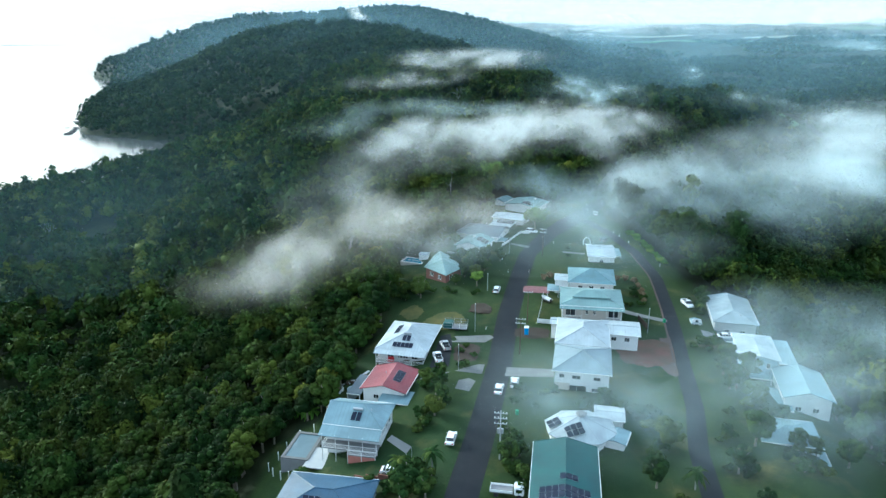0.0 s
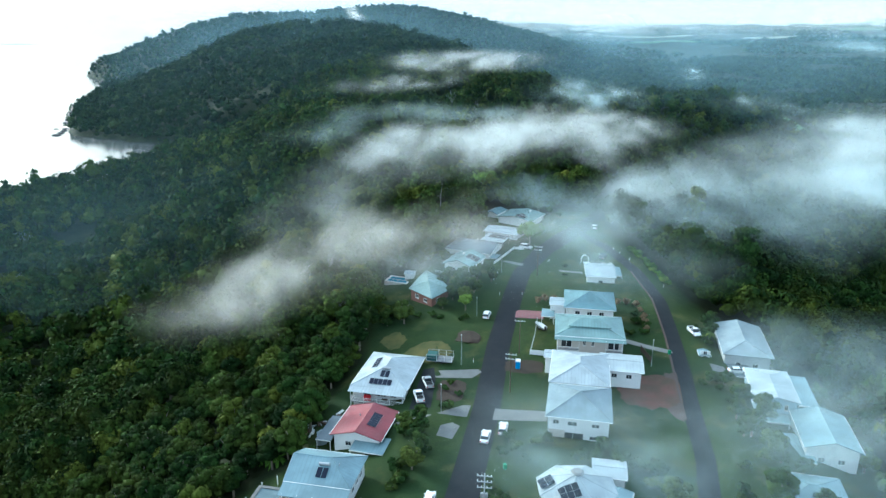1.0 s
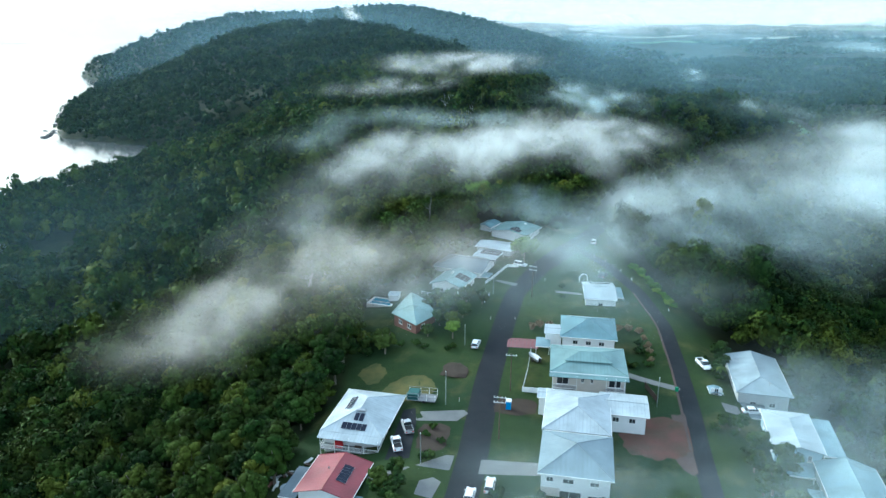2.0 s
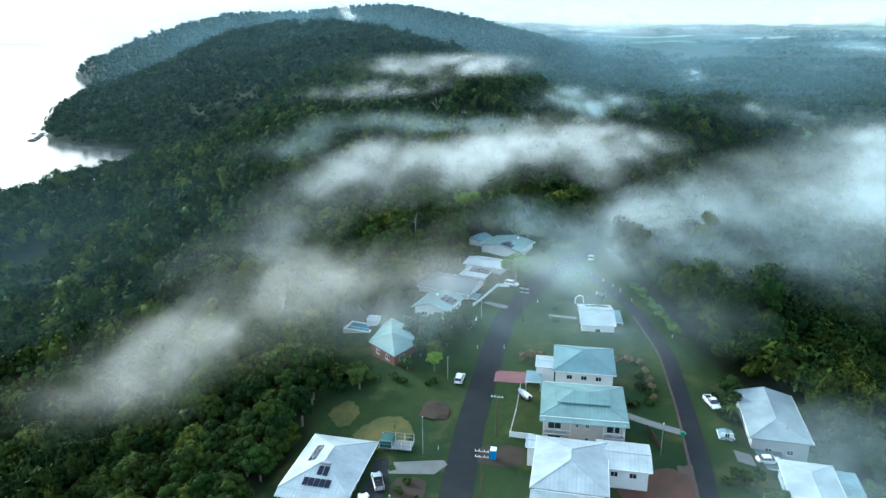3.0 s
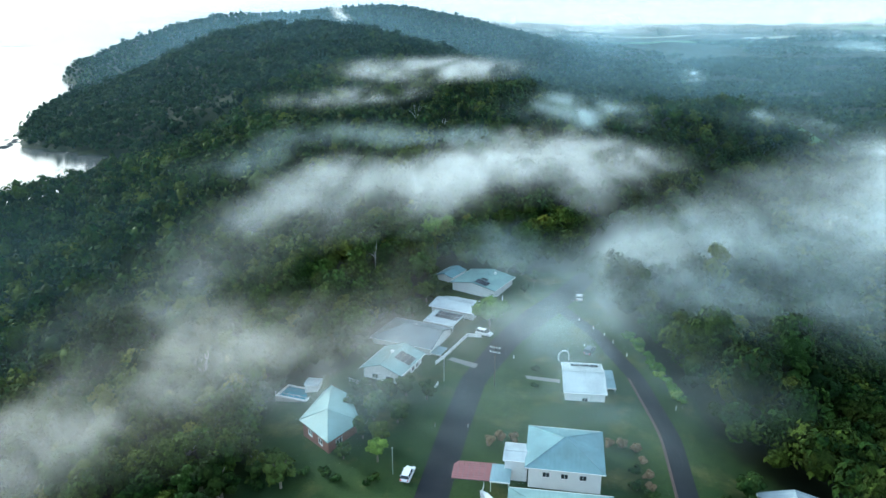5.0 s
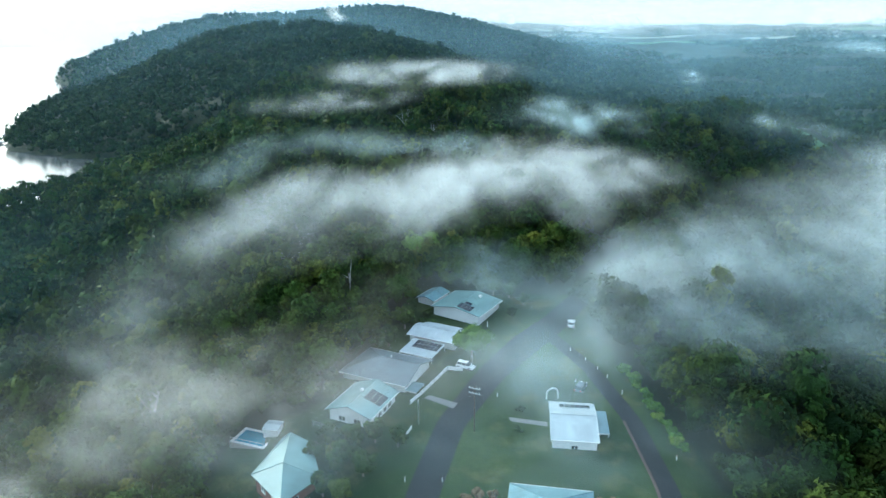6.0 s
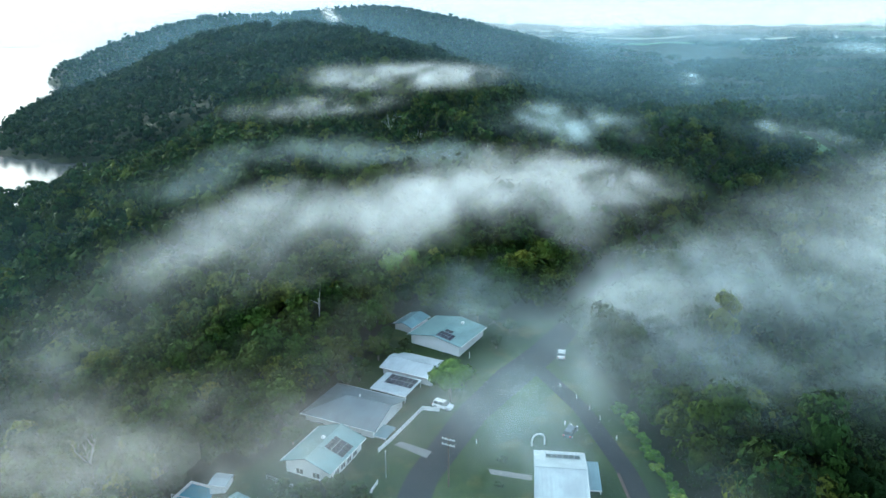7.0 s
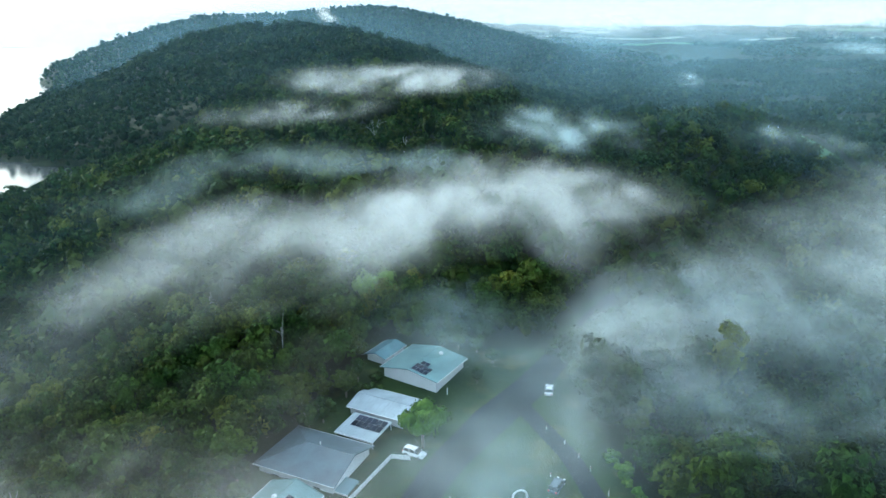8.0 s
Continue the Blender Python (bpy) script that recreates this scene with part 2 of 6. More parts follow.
def bar(bm, a, b, r=0.05, n=6, r2=None):
    """A round bar from a to b."""
    a, b = Vector(a), Vector(b)
    d = b - a
    m = Matrix.Translation(a) @ d.to_track_quat("Z", "Y").to_matrix().to_4x4()
    lo = [bm.verts.new(m @ Vector((r * math.cos(k * math.tau / n), r * math.sin(k * math.tau / n), 0))) for k in range(n)]
    r2 = r if r2 is None else r2
    hi = [bm.verts.new(m @ Vector((r2 * math.cos(k * math.tau / n), r2 * math.sin(k * math.tau / n), d.length))) for k in range(n)]
    for k in range(n):
        bm.faces.new((lo[k], lo[(k + 1) % n], hi[(k + 1) % n], hi[k]))
    bm.faces.new(lo[::-1])
    bm.faces.new(hi)
    return bm


def slab(bm, pts, thick):
    """A flat or sloping plate: top through pts (counter-clockwise), thick metres deep."""
    top = [bm.verts.new(p) for p in pts]
    low = [bm.verts.new((p[0], p[1], p[2] - thick)) for p in pts]
    n = len(pts)
    bm.faces.new(top)
    bm.faces.new(low[::-1])
    for k in range(n):
        bm.faces.new((top[k], low[k], low[(k + 1) % n], top[(k + 1) % n]))
    return bm


def arrays(name, V, F, mat, smooth=False):
    me = bpy.data.meshes.new(name)
    k = F.shape[1]
    me.vertices.add(len(V))
    me.vertices.foreach_set("co", np.ascontiguousarray(V, np.float32).ravel())
    me.loops.add(F.size)
    me.loops.foreach_set("vertex_index", np.ascontiguousarray(F, np.int32).ravel())
    me.polygons.add(len(F))
    me.polygons.foreach_set("loop_start", np.arange(0, F.size, k, dtype=np.int32))
    me.polygons.foreach_set("use_smooth", np.full(len(F), smooth) if isinstance(smooth, bool) else smooth)
    me.update(calc_edges=True)
    me.materials.append(mat)
    return me


# ---- the lie of the land ----
def smoothstep(a, b, x):
    s = np.clip((x - a) / (b - a), 0, 1)
    return s * s * (3 - 2 * s)


def table(ys, vs, soft=35.0):
    """A smooth curve through a few heights or places along y."""
    fine = np.arange(-1200, 5400, 10.0)
    v = np.interp(fine, ys, vs)
    k = np.exp(-0.5 * (np.arange(-150, 151, 10.0) / soft) ** 2)
    v = np.convolve(np.pad(v, 15, mode="edge"), k / k.sum(), "valid")
    return lambda y: np.interp(y, fine, v)


RY = [-400, 100, 190, 250, 300, 380, 450, 613, 750, 900, 1174, 1500, 1850, 2200, 2600, 3000]
crest_x = table(RY, [25, 30, 38, 40, 40, 35, 20, 20, -20, -90, -170, -335, -350, -90, -50, 0])
crest_z = table(RY, [21, 25.5, 25.6, 27, 29, 38, 48, 58, 50, 62, 99, 52, 112, 140, 80, 10])
flat_w = table(RY, [32, 30, 34, 40, 42, 30, 22, 20, 20, 20, 70, 60, 150, 50, 50, 50])
flat_e = table(RY, [30, 33, 33, 34, 38, 30, 30, 30, 30, 30, 45, 50, 60, 50, 50, 50])
fall_w = table(RY, [140, 140, 150, 150, 160, 190, 215, 260, 280, 300, 330, 330, 560, 560, 500, 500])
fall_e = table(RY, [110, 115, 125, 140, 160, 190, 200, 210, 230, 300, 440, 540, 650, 600, 700, 800])
COAST_Y = [-900, 0, 300, 482, 560, 611, 663, 709, 777, 812, 832, 845, 860, 885, 910, 1090, 1161, 1299, 1500, 1700, 1780, 1880, 1930, 2020, 2300, 2800, 3500, 5200]
coast_x = table(COAST_Y, [-460, -380, -350, -345, -338, -322, -296, -288, -272, -268, -292, -335, -385, -435, -462, -540, -568, -628, -680, -752, -795, -885, -905, -800, -650, -500, -350, -300], 14)
SEA_Z = -30.0


def ground_z(x, y):
    x, y = np.asarray(x, float), np.asarray(y, float)
    cx, cz = crest_x(y), crest_z(y)
    sw = np.clip((cx - flat_w(y) - x) / fall_w(y), 0, 1)
    se = np.clip((x - cx - flat_e(y)) / fall_e(y), 0, 1)
    s = sw + se
    f = 0.55 * (1 - s) + 0.45 * (0.5 + 0.5 * np.cos(np.pi * s))
    base = np.where(x < cx, -27.5, -22.0)
    z = base + (cz - base) * f
    wild = smoothstep(0.0, 0.25, s) + smoothstep(310, 420, y)
    z = z + np.clip(wild, 0, 1) * (2.2 * np.sin(x / 37 + 1.3 * np.sin(y / 61)) * np.sin(y / 43 + 0.8 * np.sin(x / 53)) + 5 * smoothstep(600, 1100, y) * np.sin(x / 95 + 1.1) * np.sin(y / 130))
    u = np.clip(((x - 190) * 207 + (y - 640) * 183) / (207 ** 2 + 183 ** 2), 0, 1.6)
    off = np.hypot(x - 190 - 207 * u, y - 640 - 183 * u)
    z = np.maximum(z, z + (np.interp(u, [0, 0.5, 1, 1.6], [36, 25, 5, -22]) - z) * np.exp(-(off / 75) ** 2))
    r = np.hypot(x, y)
    z = z + 104 * smoothstep(1700, 4900, r) * smoothstep(-500, 300, x)
    d = coast_x(y) - x
    low = smoothstep(-150, -5, d) * smoothstep(600, 680, y) * (1 - smoothstep(850, 930, y))
    z = z + (SEA_Z + 3 - z) * 0.85 * low
    z = np.where(d > -60, np.maximum(z, SEA_Z + 1.5), z)
    return z + (-46 - z) * smoothstep(-12, 40, d)


def gz(x, y):
    return float(ground_z(x, y))


ROAD = [(-40, -160), (-6, 40), (0, 85), (3, 105), (8, 127.7), (13.6, 155.2), (18.4, 186), (25.2, 219), (30, 239), (40, 260), (50, 275), (60, 288), (75, 312), (95, 345), (120, 390), (150, 440), (182, 500), (198, 560)]
EAST_ROAD = [(6, -160), (28, 0), (40, 65), (47, 103), (49.6, 119.5), (54.5, 136.2), (58.6, 158), (61.6, 172), (65.0, 191), (68.8, 216), (68.1, 240), (63.6, 262), (56, 280)]


def in_village(x, y):
    """Whether a place belongs to the cleared land of the village and its roads."""
    west = np.interp(y, [-150, 60, 105, 140, 146, 158, 170, 186, 200, 212, 236, 246, 256, 268, 285, 298, 304], [-70, -44, -42, -38, -27, -25, -23, -17, -17, -15, -17, 1, 3, 9, 17, 20, 21])
    east = np.interp(y, [60, 110, 130, 170, 200, 212, 230, 250, 265, 285, 312], [92, 92, 94, 96, 94, 81, 78, 76, 72, 68, 72])
    inside = (x > west) & (x < east) & (y < np.interp(x, [24, 44, 60], [307, 303, 304])) & (y > -150)
    for (x0, y0), (x1, y1) in zip(ROAD[9:], ROAD[10:]):
        k = np.clip(((x - x0) * (x1 - x0) + (y - y0) * (y1 - y0)) / ((x1 - x0) ** 2 + (y1 - y0) ** 2), 0, 1)
        inside = inside | (np.hypot(x - x0 - k * (x1 - x0), y - y0 - k * (y1 - y0)) < 4.6)
    u, v = (x - 330) * 0.49 - (y - 740) * 0.87, (x - 330) * 0.87 + (y - 740) * 0.49
    meadow = (u / 68) ** 2 + (v / 36) ** 2 < 1
    return inside | meadow


def axis(lo, fine0, fine1, hi, step, mid, far):
    """Grid lines: step metres apart in the village, up to mid as far as far metres out, wider beyond."""
    def grow(start, end, sign):
        out, s = [start], step
        while abs(out[-1]) < abs(end):
            s = min(s * 1.07, mid if abs(out[-1]) < far else 90)
            out.append(out[-1] + sign * s)
        return out[1:]

    return np.array(grow(fine0, lo, -1)[::-1] + list(np.arange(fine0, fine1, step)) + [fine1] + grow(fine1, hi, 1))


def build_ground():
    xs, ys = axis(-5000, -70, 110, 5000, 2.5, 22, 1150), np.concatenate([np.arange(-900, 90, 30), axis(0, 90, 320, 5000, 2.5, 22, 2450)[1:]])
    ys = np.unique(ys[(ys >= -900)])
    X, Y = np.meshgrid(xs, ys)
    V = np.stack([X, Y, ground_z(X, Y)], -1).reshape(-1, 3)
    nx, ny = len(xs), len(ys)
    i = (np.arange(ny - 1)[:, None] * nx + np.arange(nx - 1)).ravel()
    F = np.stack([i, i + 1, i + nx + 1, i + nx], 1)
    me = arrays("ground", V, F, GRASS, True)
    me.attributes.new("mown", "FLOAT", "POINT").data.foreach_set("value", in_village(X, Y).ravel().astype(np.float32))
    tagged(new("ground", me), "green hilly ground with mown grass and undergrowth", "ground", kind="structure")
    bm = bmesh.new()
    v = [bm.verts.new((5000 * math.cos(a), 5000 * math.sin(a), SEA_Z)) for a in np.linspace(0, math.tau, 97)[:-1]]
    bm.faces.new(v)
    tagged(part("water", bm, SEA), "calm pale sea reflecting a white sky", "sea", kind="structure")


build_ground()


def ribbon(name, pts, width, mat, label, category, lift=0.07, step=2.0, kind="structure", widths=None):
    """A strip of paving along a smooth line, laid on the ground."""
    P = np.array(pts, float)
    t = np.arange(len(P))
    k = np.linspace(0, len(P) - 1, max(4, int(np.hypot(*np.diff(P, axis=0).T).sum() / step)))
    x, y = np.interp(k, t, P[:, 0]), np.interp(k, t, P[:, 1])
    for _ in range(6):
        x[1:-1], y[1:-1] = (x[:-2] + 2 * x[1:-1] + x[2:]) / 4, (y[:-2] + 2 * y[1:-1] + y[2:]) / 4
    w = np.interp(k, t, widths) if widths else np.full(len(k), width)
    dx, dy = np.gradient(x), np.gradient(y)
    n = np.hypot(dx, dy)
    rows = []
    for o in (-0.5, -0.17, 0.17, 0.5):
        a, b = x + dy / n * w * o, y - dx / n * w * o
        rows.append(np.stack([a, b, ground_z(a, b) + lift - (0.05 if abs(o) == 0.5 else 0)], 1))
    V = np.concatenate(rows)
    m = len(x)
    i = (np.arange(3)[:, None] * m + np.arange(m - 1)).ravel()
    F = np.stack([i, i + m, i + m + 1, i + 1], 1)
    return tagged(new(name, arrays(name, V, F, mat, True)), label, category, kind=kind)


def patch(name, pts, mat, label, category, lift=0.05, kind="structure", grid=1.5):
    """A patch of ground cover with the given outline."""
    P = np.array(pts, float)
    if mat in (DIRT, RED_DIRT, ASPHALT_RED, MULCH) or len(P) > 5:
        k = np.arange(0, len(P), 1 / 9)
        Q = np.stack([np.interp(k, np.arange(len(P) + 1), np.append(P[:, c], P[0, c])) for c in (0, 1)], 1)
        for _ in range(12):
            Q = (np.roll(Q, 1, 0) + 2 * Q + np.roll(Q, -1, 0)) / 4
        P = Q * 1.0
        P += 0.018 * np.ptp(P, axis=0).max() * np.stack([np.sin(k * 7.3 + 1) + np.sin(k * 17.1), np.sin(k * 9.1) + np.sin(k * 15.3 + 2)], 1)
    c = P.mean(0)
    rings = [c + (P - c) * s for s in (1.0, 0.66, 0.33)]
    V = np.concatenate(rings + [c[None]])
    V = np.column_stack([V, ground_z(V[:, 0], V[:, 1]) + lift])
    n, bm = len(P), bmesh.new()
    v = [bm.verts.new(p) for p in V]
    for r in range(2):
        for k in range(n):
            bm.faces.new((v[r * n + k], v[r * n + (k + 1) % n], v[(r + 1) * n + (k + 1) % n], v[(r + 1) * n + k]))
    for k in range(n):
        bm.faces.new((v[2 * n + k], v[2 * n + (k + 1) % n], v[-1]))
    bmesh.ops.recalc_face_normals(bm, faces=bm.faces)
    if sum(f.normal.z for f in bm.faces) < 0:
        bmesh.ops.reverse_faces(bm, faces=bm.faces)
    return tagged(part(name, bm, mat), label, category, kind=kind)


ribbon("road", ROAD, 6.0, ASPHALT, "dark wet asphalt street between grass verges", "road", widths=[6] * 9 + [7, 8.5, 7.5] + [5.5] * 6)
ribbon("road", EAST_ROAD, 3.9, ASPHALT, "narrow dark asphalt lane with a worn edge", "road", lift=0.09)
ribbon("road_shoulder", [(56.7, 158), (63.1, 191), (66.9, 217), (66.2, 240)], 0.55, ASPHALT_RED, "strip of red gravel along the lane", "road shoulder", lift=0.11)


# ---- houses ----
def roof_shape(w, l, over, pitch, ridge, ends):
    """Height of the roof above its eaves at (x, y), and its sloping faces. ends: whether the low and the high end of the ridge are hipped."""
    W, L = w / 2 + over, l / 2 + over
    if ridge == "x":
        f, faces = roof_shape(l, w, over, pitch, "y", ends)
        return (lambda x, y: f(y, x)), [[(p[1], p[0], p[2]) for p in face][::-1] for face in faces]
    top = pitch * W
    a, b = -L + (W if ends[0] else 0), L - (W if ends[1] else 0)
    if a > b:
        a = b = (a + b) / 2
    A, B = (0, a, top), (0, b, top)
    c = [(-W, -L, 0), (W, -L, 0), (W, L, 0), (-W, L, 0)]
    same = abs(a - b) < 0.01
    faces = [[c[1], c[2], B] + ([] if same else [A]), [c[3], c[0], A] + ([] if same else [B])]
    if ends[0]:
        faces.append([c[0], c[1], A])
    if ends[1]:
        faces.append([c[2], c[3], B])

    def f(x, y):
        d = W - abs(x)
        if ends[0]:
            d = min(d, (y + L) * W / (a + L))
        if ends[1]:
            d = min(d, (L - y) * W / (L - b))
        return pitch * d

    return f, faces


def wall_mesh(length, height, thick, holes):
    """A wall along x from 0, outside at y = 0 and inside at y = thick, with openings (x0, z0, x1, z1)."""
    xs = sorted({0.0, length, *[h[0] for h in holes], *[h[2] for h in holes]})
    zs = sorted({0.0, height, *[h[1] for h in holes], *[h[3] for h in holes]})
    bm = bmesh.new()
    for i in range(len(xs) - 1):
        for j in range(len(zs) - 1):
            mx, mz = (xs[i] + xs[i + 1]) / 2, (zs[j] + zs[j + 1]) / 2
            if not any(h[0] < mx < h[2] and h[1] < mz < h[3] for h in holes):
                box(bm, xs[i], 0, zs[j], xs[i + 1], thick, zs[j + 1])
    bmesh.ops.remove_doubles(bm, verts=bm.verts, dist=0.001)
    return bm


def window(parent, m, x0, z0, x1, z1, frame_mat):
    """A window in its opening: frame, mullion and glass set back."""
    bm = bmesh.new()
    for a in ((x0, z0, x1, z0 + 0.07), (x0, z1 - 0.07, x1, z1), (x0, z0 + 0.07, x0 + 0.07, z1 - 0.07), (x1 - 0.07, z0 + 0.07, x1, z1 - 0.07), ((x0 + x1) / 2 - 0.03, z0 + 0.07, (x0 + x1) / 2 + 0.03, z1 - 0.07)):
        box(bm, a[0], -0.03, a[1], a[2], 0.08, a[3], m)
    fr = part("window", bm, frame_mat, parent)
    part("pane", boxed(x0 + 0.05, 0.05, z0 + 0.05, x1 - 0.05, 0.07, z1 - 0.05, m=m), GLASS, fr)
    part("sill", boxed(x0 - 0.05, -0.1, z0 - 0.06, x1 + 0.05, -0.001, z0 - 0.005, m=m), frame_mat, fr)


def house(label, x, y, rot, w, l, eave, pitch, wall, roof, ridge="y", ends=(True, True), over=0.6, base=None, wins=(), lower=None, group="houses along the street", trim=None, category="house", name="house"):
    """A house: footprint w by l, eaves at height eave, windows as (side, centre along the wall, sill above the base, width, height)."""
    z0 = (min(gz(x + a, y + b) for a in (-w / 2, w / 2) for b in (-l / 2, l / 2)) - 0.2) if base is None else base
    trim = trim or WHITE
    t = thing(name, x, y, z0, rot, label, category, group)
    h = eave - z0
    part("floor_slab", boxed(-w / 2 + 0.2, -l / 2 + 0.2, 0.05, w / 2 - 0.2, l / 2 - 0.2, 0.25), CONCRETE, t)
    sides = {"s": (pose(-w / 2, -l / 2, 0), w), "e": (pose(w / 2, -l / 2, 0, 0, 0, 90), l), "n": (pose(w / 2, l / 2, 0, 0, 0, 180), w), "w": (pose(-w / 2, l / 2, 0, 0, 0, -90), l)}
    for key, (m, n) in sides.items():
        holes = [(u * n - ww / 2, s, u * n + ww / 2, s + hh) for k, u, s, ww, hh in wins if k == key]
        cut = 0.2 if key in "ew" else 0.0
        bm = wall_mesh(n, h, 0.2, holes)
        if cut:
            for v in bm.verts:
                v.co.x = min(max(v.co.x, 0.2), n - 0.2)
        bmesh.ops.transform(bm, matrix=m, verts=bm.verts)
        wl = part("wall", bm, wall, t)
        if lower:
            part("lower_cladding", boxed(0, -0.03, 0, n, -0.003, min(lower[0], h), m=m), lower[1], t) if not holes or min(q[1] for q in holes) > lower[0] else None
        for q in holes:
            window(t, m, *q, trim)
    f, faces = roof_shape(w, l, over, pitch, ridge, ends)
    bm = bmesh.new()
    for face in faces:
        slab(bm, [(p[0], p[1], p[2] + h + 0.12) for p in face], 0.12)
    bmesh.ops.remove_doubles(bm, verts=bm.verts, dist=0.002)
    part("roof", bm, roof, t)
    bm, tops = bmesh.new(), set()
    for face in faces:
        for k, p in enumerate(face):
            q = face[(k + 1) % len(face)]
            if max(p[2], q[2]) > 0.05 and (tuple(q), tuple(p)) not in tops:
                tops.add((tuple(p), tuple(q)))
                bar(bm, (p[0], p[1], p[2] + h + 0.12), (q[0], q[1], q[2] + h + 0.12), 0.1, 5)
    part("ridge_cap", bm, roof, t)
    W, L = w / 2 + over, l / 2 + over
    for a in ((-W - 0.1, -L, -W, L), (W, -L, W + 0.1, L)) if ridge == "y" else ((-W, -L - 0.1, W, -L), (-W, L, W, L + 0.1)):
        part("gutter", boxed(a[0], a[1], h - 0.02, a[2], a[3], h + 0.13), trim, t)
    for k, e in enumerate(ends):
        if not e:
            s = (-1, 1)[k]
            if ridge == "y":
                g = [(-w / 2, s * (l / 2 - 0.1), h), (w / 2, s * (l / 2 - 0.1), h), (0, s * (l / 2 - 0.1), h + pitch * (w / 2 + over) - 0.05)]
            else:
                g = [(s * (w / 2 - 0.1), -l / 2, h), (s * (w / 2 - 0.1), l / 2, h), (s * (w / 2 - 0.1), 0, h + pitch * (l / 2 + over) - 0.05)]
            bm = bmesh.new()
            n = Vector((0, 0.1 * s, 0)) if ridge == "y" else Vector((0.1 * s, 0, 0))
            v0, v1 = [bm.verts.new(Vector(p) - n) for p in g], [bm.verts.new(Vector(p) + n) for p in g]
            bm.faces.new(v0), bm.faces.new(v1[::-1])
            for i in range(3):
                bm.faces.new((v0[i], v1[i], v1[(i + 1) % 3], v0[(i + 1) % 3]))
            bmesh.ops.recalc_face_normals(bm, faces=bm.faces)
            part("gable", bm, wall, t)
    return t, (lambda a, b: f(a, b) + h + 0.12), h


def row(side, n, sill, w=1.3, h=1.1, a=0.12, b=0.88):
    return [(side, a + (b - a) * (k + 0.5) / n, sill, w, h) for k in range(n)]


def solar(hs, x, y, nu, nv, du, dv, label="", gap=0.04):
    """Solar panels lying on a roof: nu by nv of them from the corner (x, y), du and dv being one panel's sides on the plan."""
    t, f, h = hs
    for i in range(nu):
        for j in range(nv):
            c = [(x + du[0] * (i + a) + dv[0] * (j + b), y + du[1] * (i + a) + dv[1] * (j + b)) for a, b in ((gap, gap), (1 - gap, gap), (1 - gap, 1 - gap), (gap, 1 - gap))]
            pts = [(p[0], p[1], f(*p) + 0.14) for p in c]
            if (pts[1][0] - pts[0][0]) * (pts[2][1] - pts[0][1]) - (pts[1][1] - pts[0][1]) * (pts[2][0] - pts[0][0]) < 0:
                pts = pts[::-1]
            pn = part("solar_panel", slab(bmesh.new(), pts, 0.05), PANEL, t)
            mid = Vector(pts[0]) * 0.5 + Vector(pts[2]) * 0.5
            inner = [(mid + (Vector(p) - mid) * 1.03) - Vector((0, 0, 0.02)) for p in pts]
            part("panel_frame", slab(bmesh.new(), [tuple(p) for p in inner], 0.05), STEEL, pn)


def heater(hs, x, y, along=(1, 0), down=(0, -1)):
    """A roof-top solar water heater: a tank over two dark collectors."""
    t, f, h = hs
    a, d = Vector((*along, 0)), Vector((*down, 0))
    p = Vector((x, y, f(x, y) + 0.35))
    tank = part("water_heater", bar(bmesh.new(), p - a * 1.0, p + a * 1.0, 0.3, 10), STEEL, t)
    for s in (-1, 1):
        c = [(x + a.x * u + d.x * v, y + a.y * u + d.y * v) for u, v in ((s * 0.55 - 0.45, 0.5), (s * 0.55 + 0.45, 0.5), (s * 0.55 + 0.45, 2.3), (s * 0.55 - 0.45, 2.3))]
        pts = [(q[0], q[1], f(*q) + 0.15) for q in c]
        if (pts[1][0] - pts[0][0]) * (pts[2][1] - pts[0][1]) - (pts[1][1] - pts[0][1]) * (pts[2][0] - pts[0][0]) < 0:
            pts = pts[::-1]
        part("collector", slab(bmesh.new(), pts, 0.08), PANEL, tank)


def vent(hs, x, y, r=0.25, mat=None, label=""):
    t, f, h = hs
    bm = bar(bmesh.new(), (x, y, f(x, y) - 0.1), (x, y, f(x, y) + 0.35), r * 0.6, 8)
    bar(bm, (x, y, f(x, y) + 0.35), (x, y, f(x, y) + 0.65), r, 10, r * 0.5)
    part("roof_vent", bm, mat or STEEL, t, label)


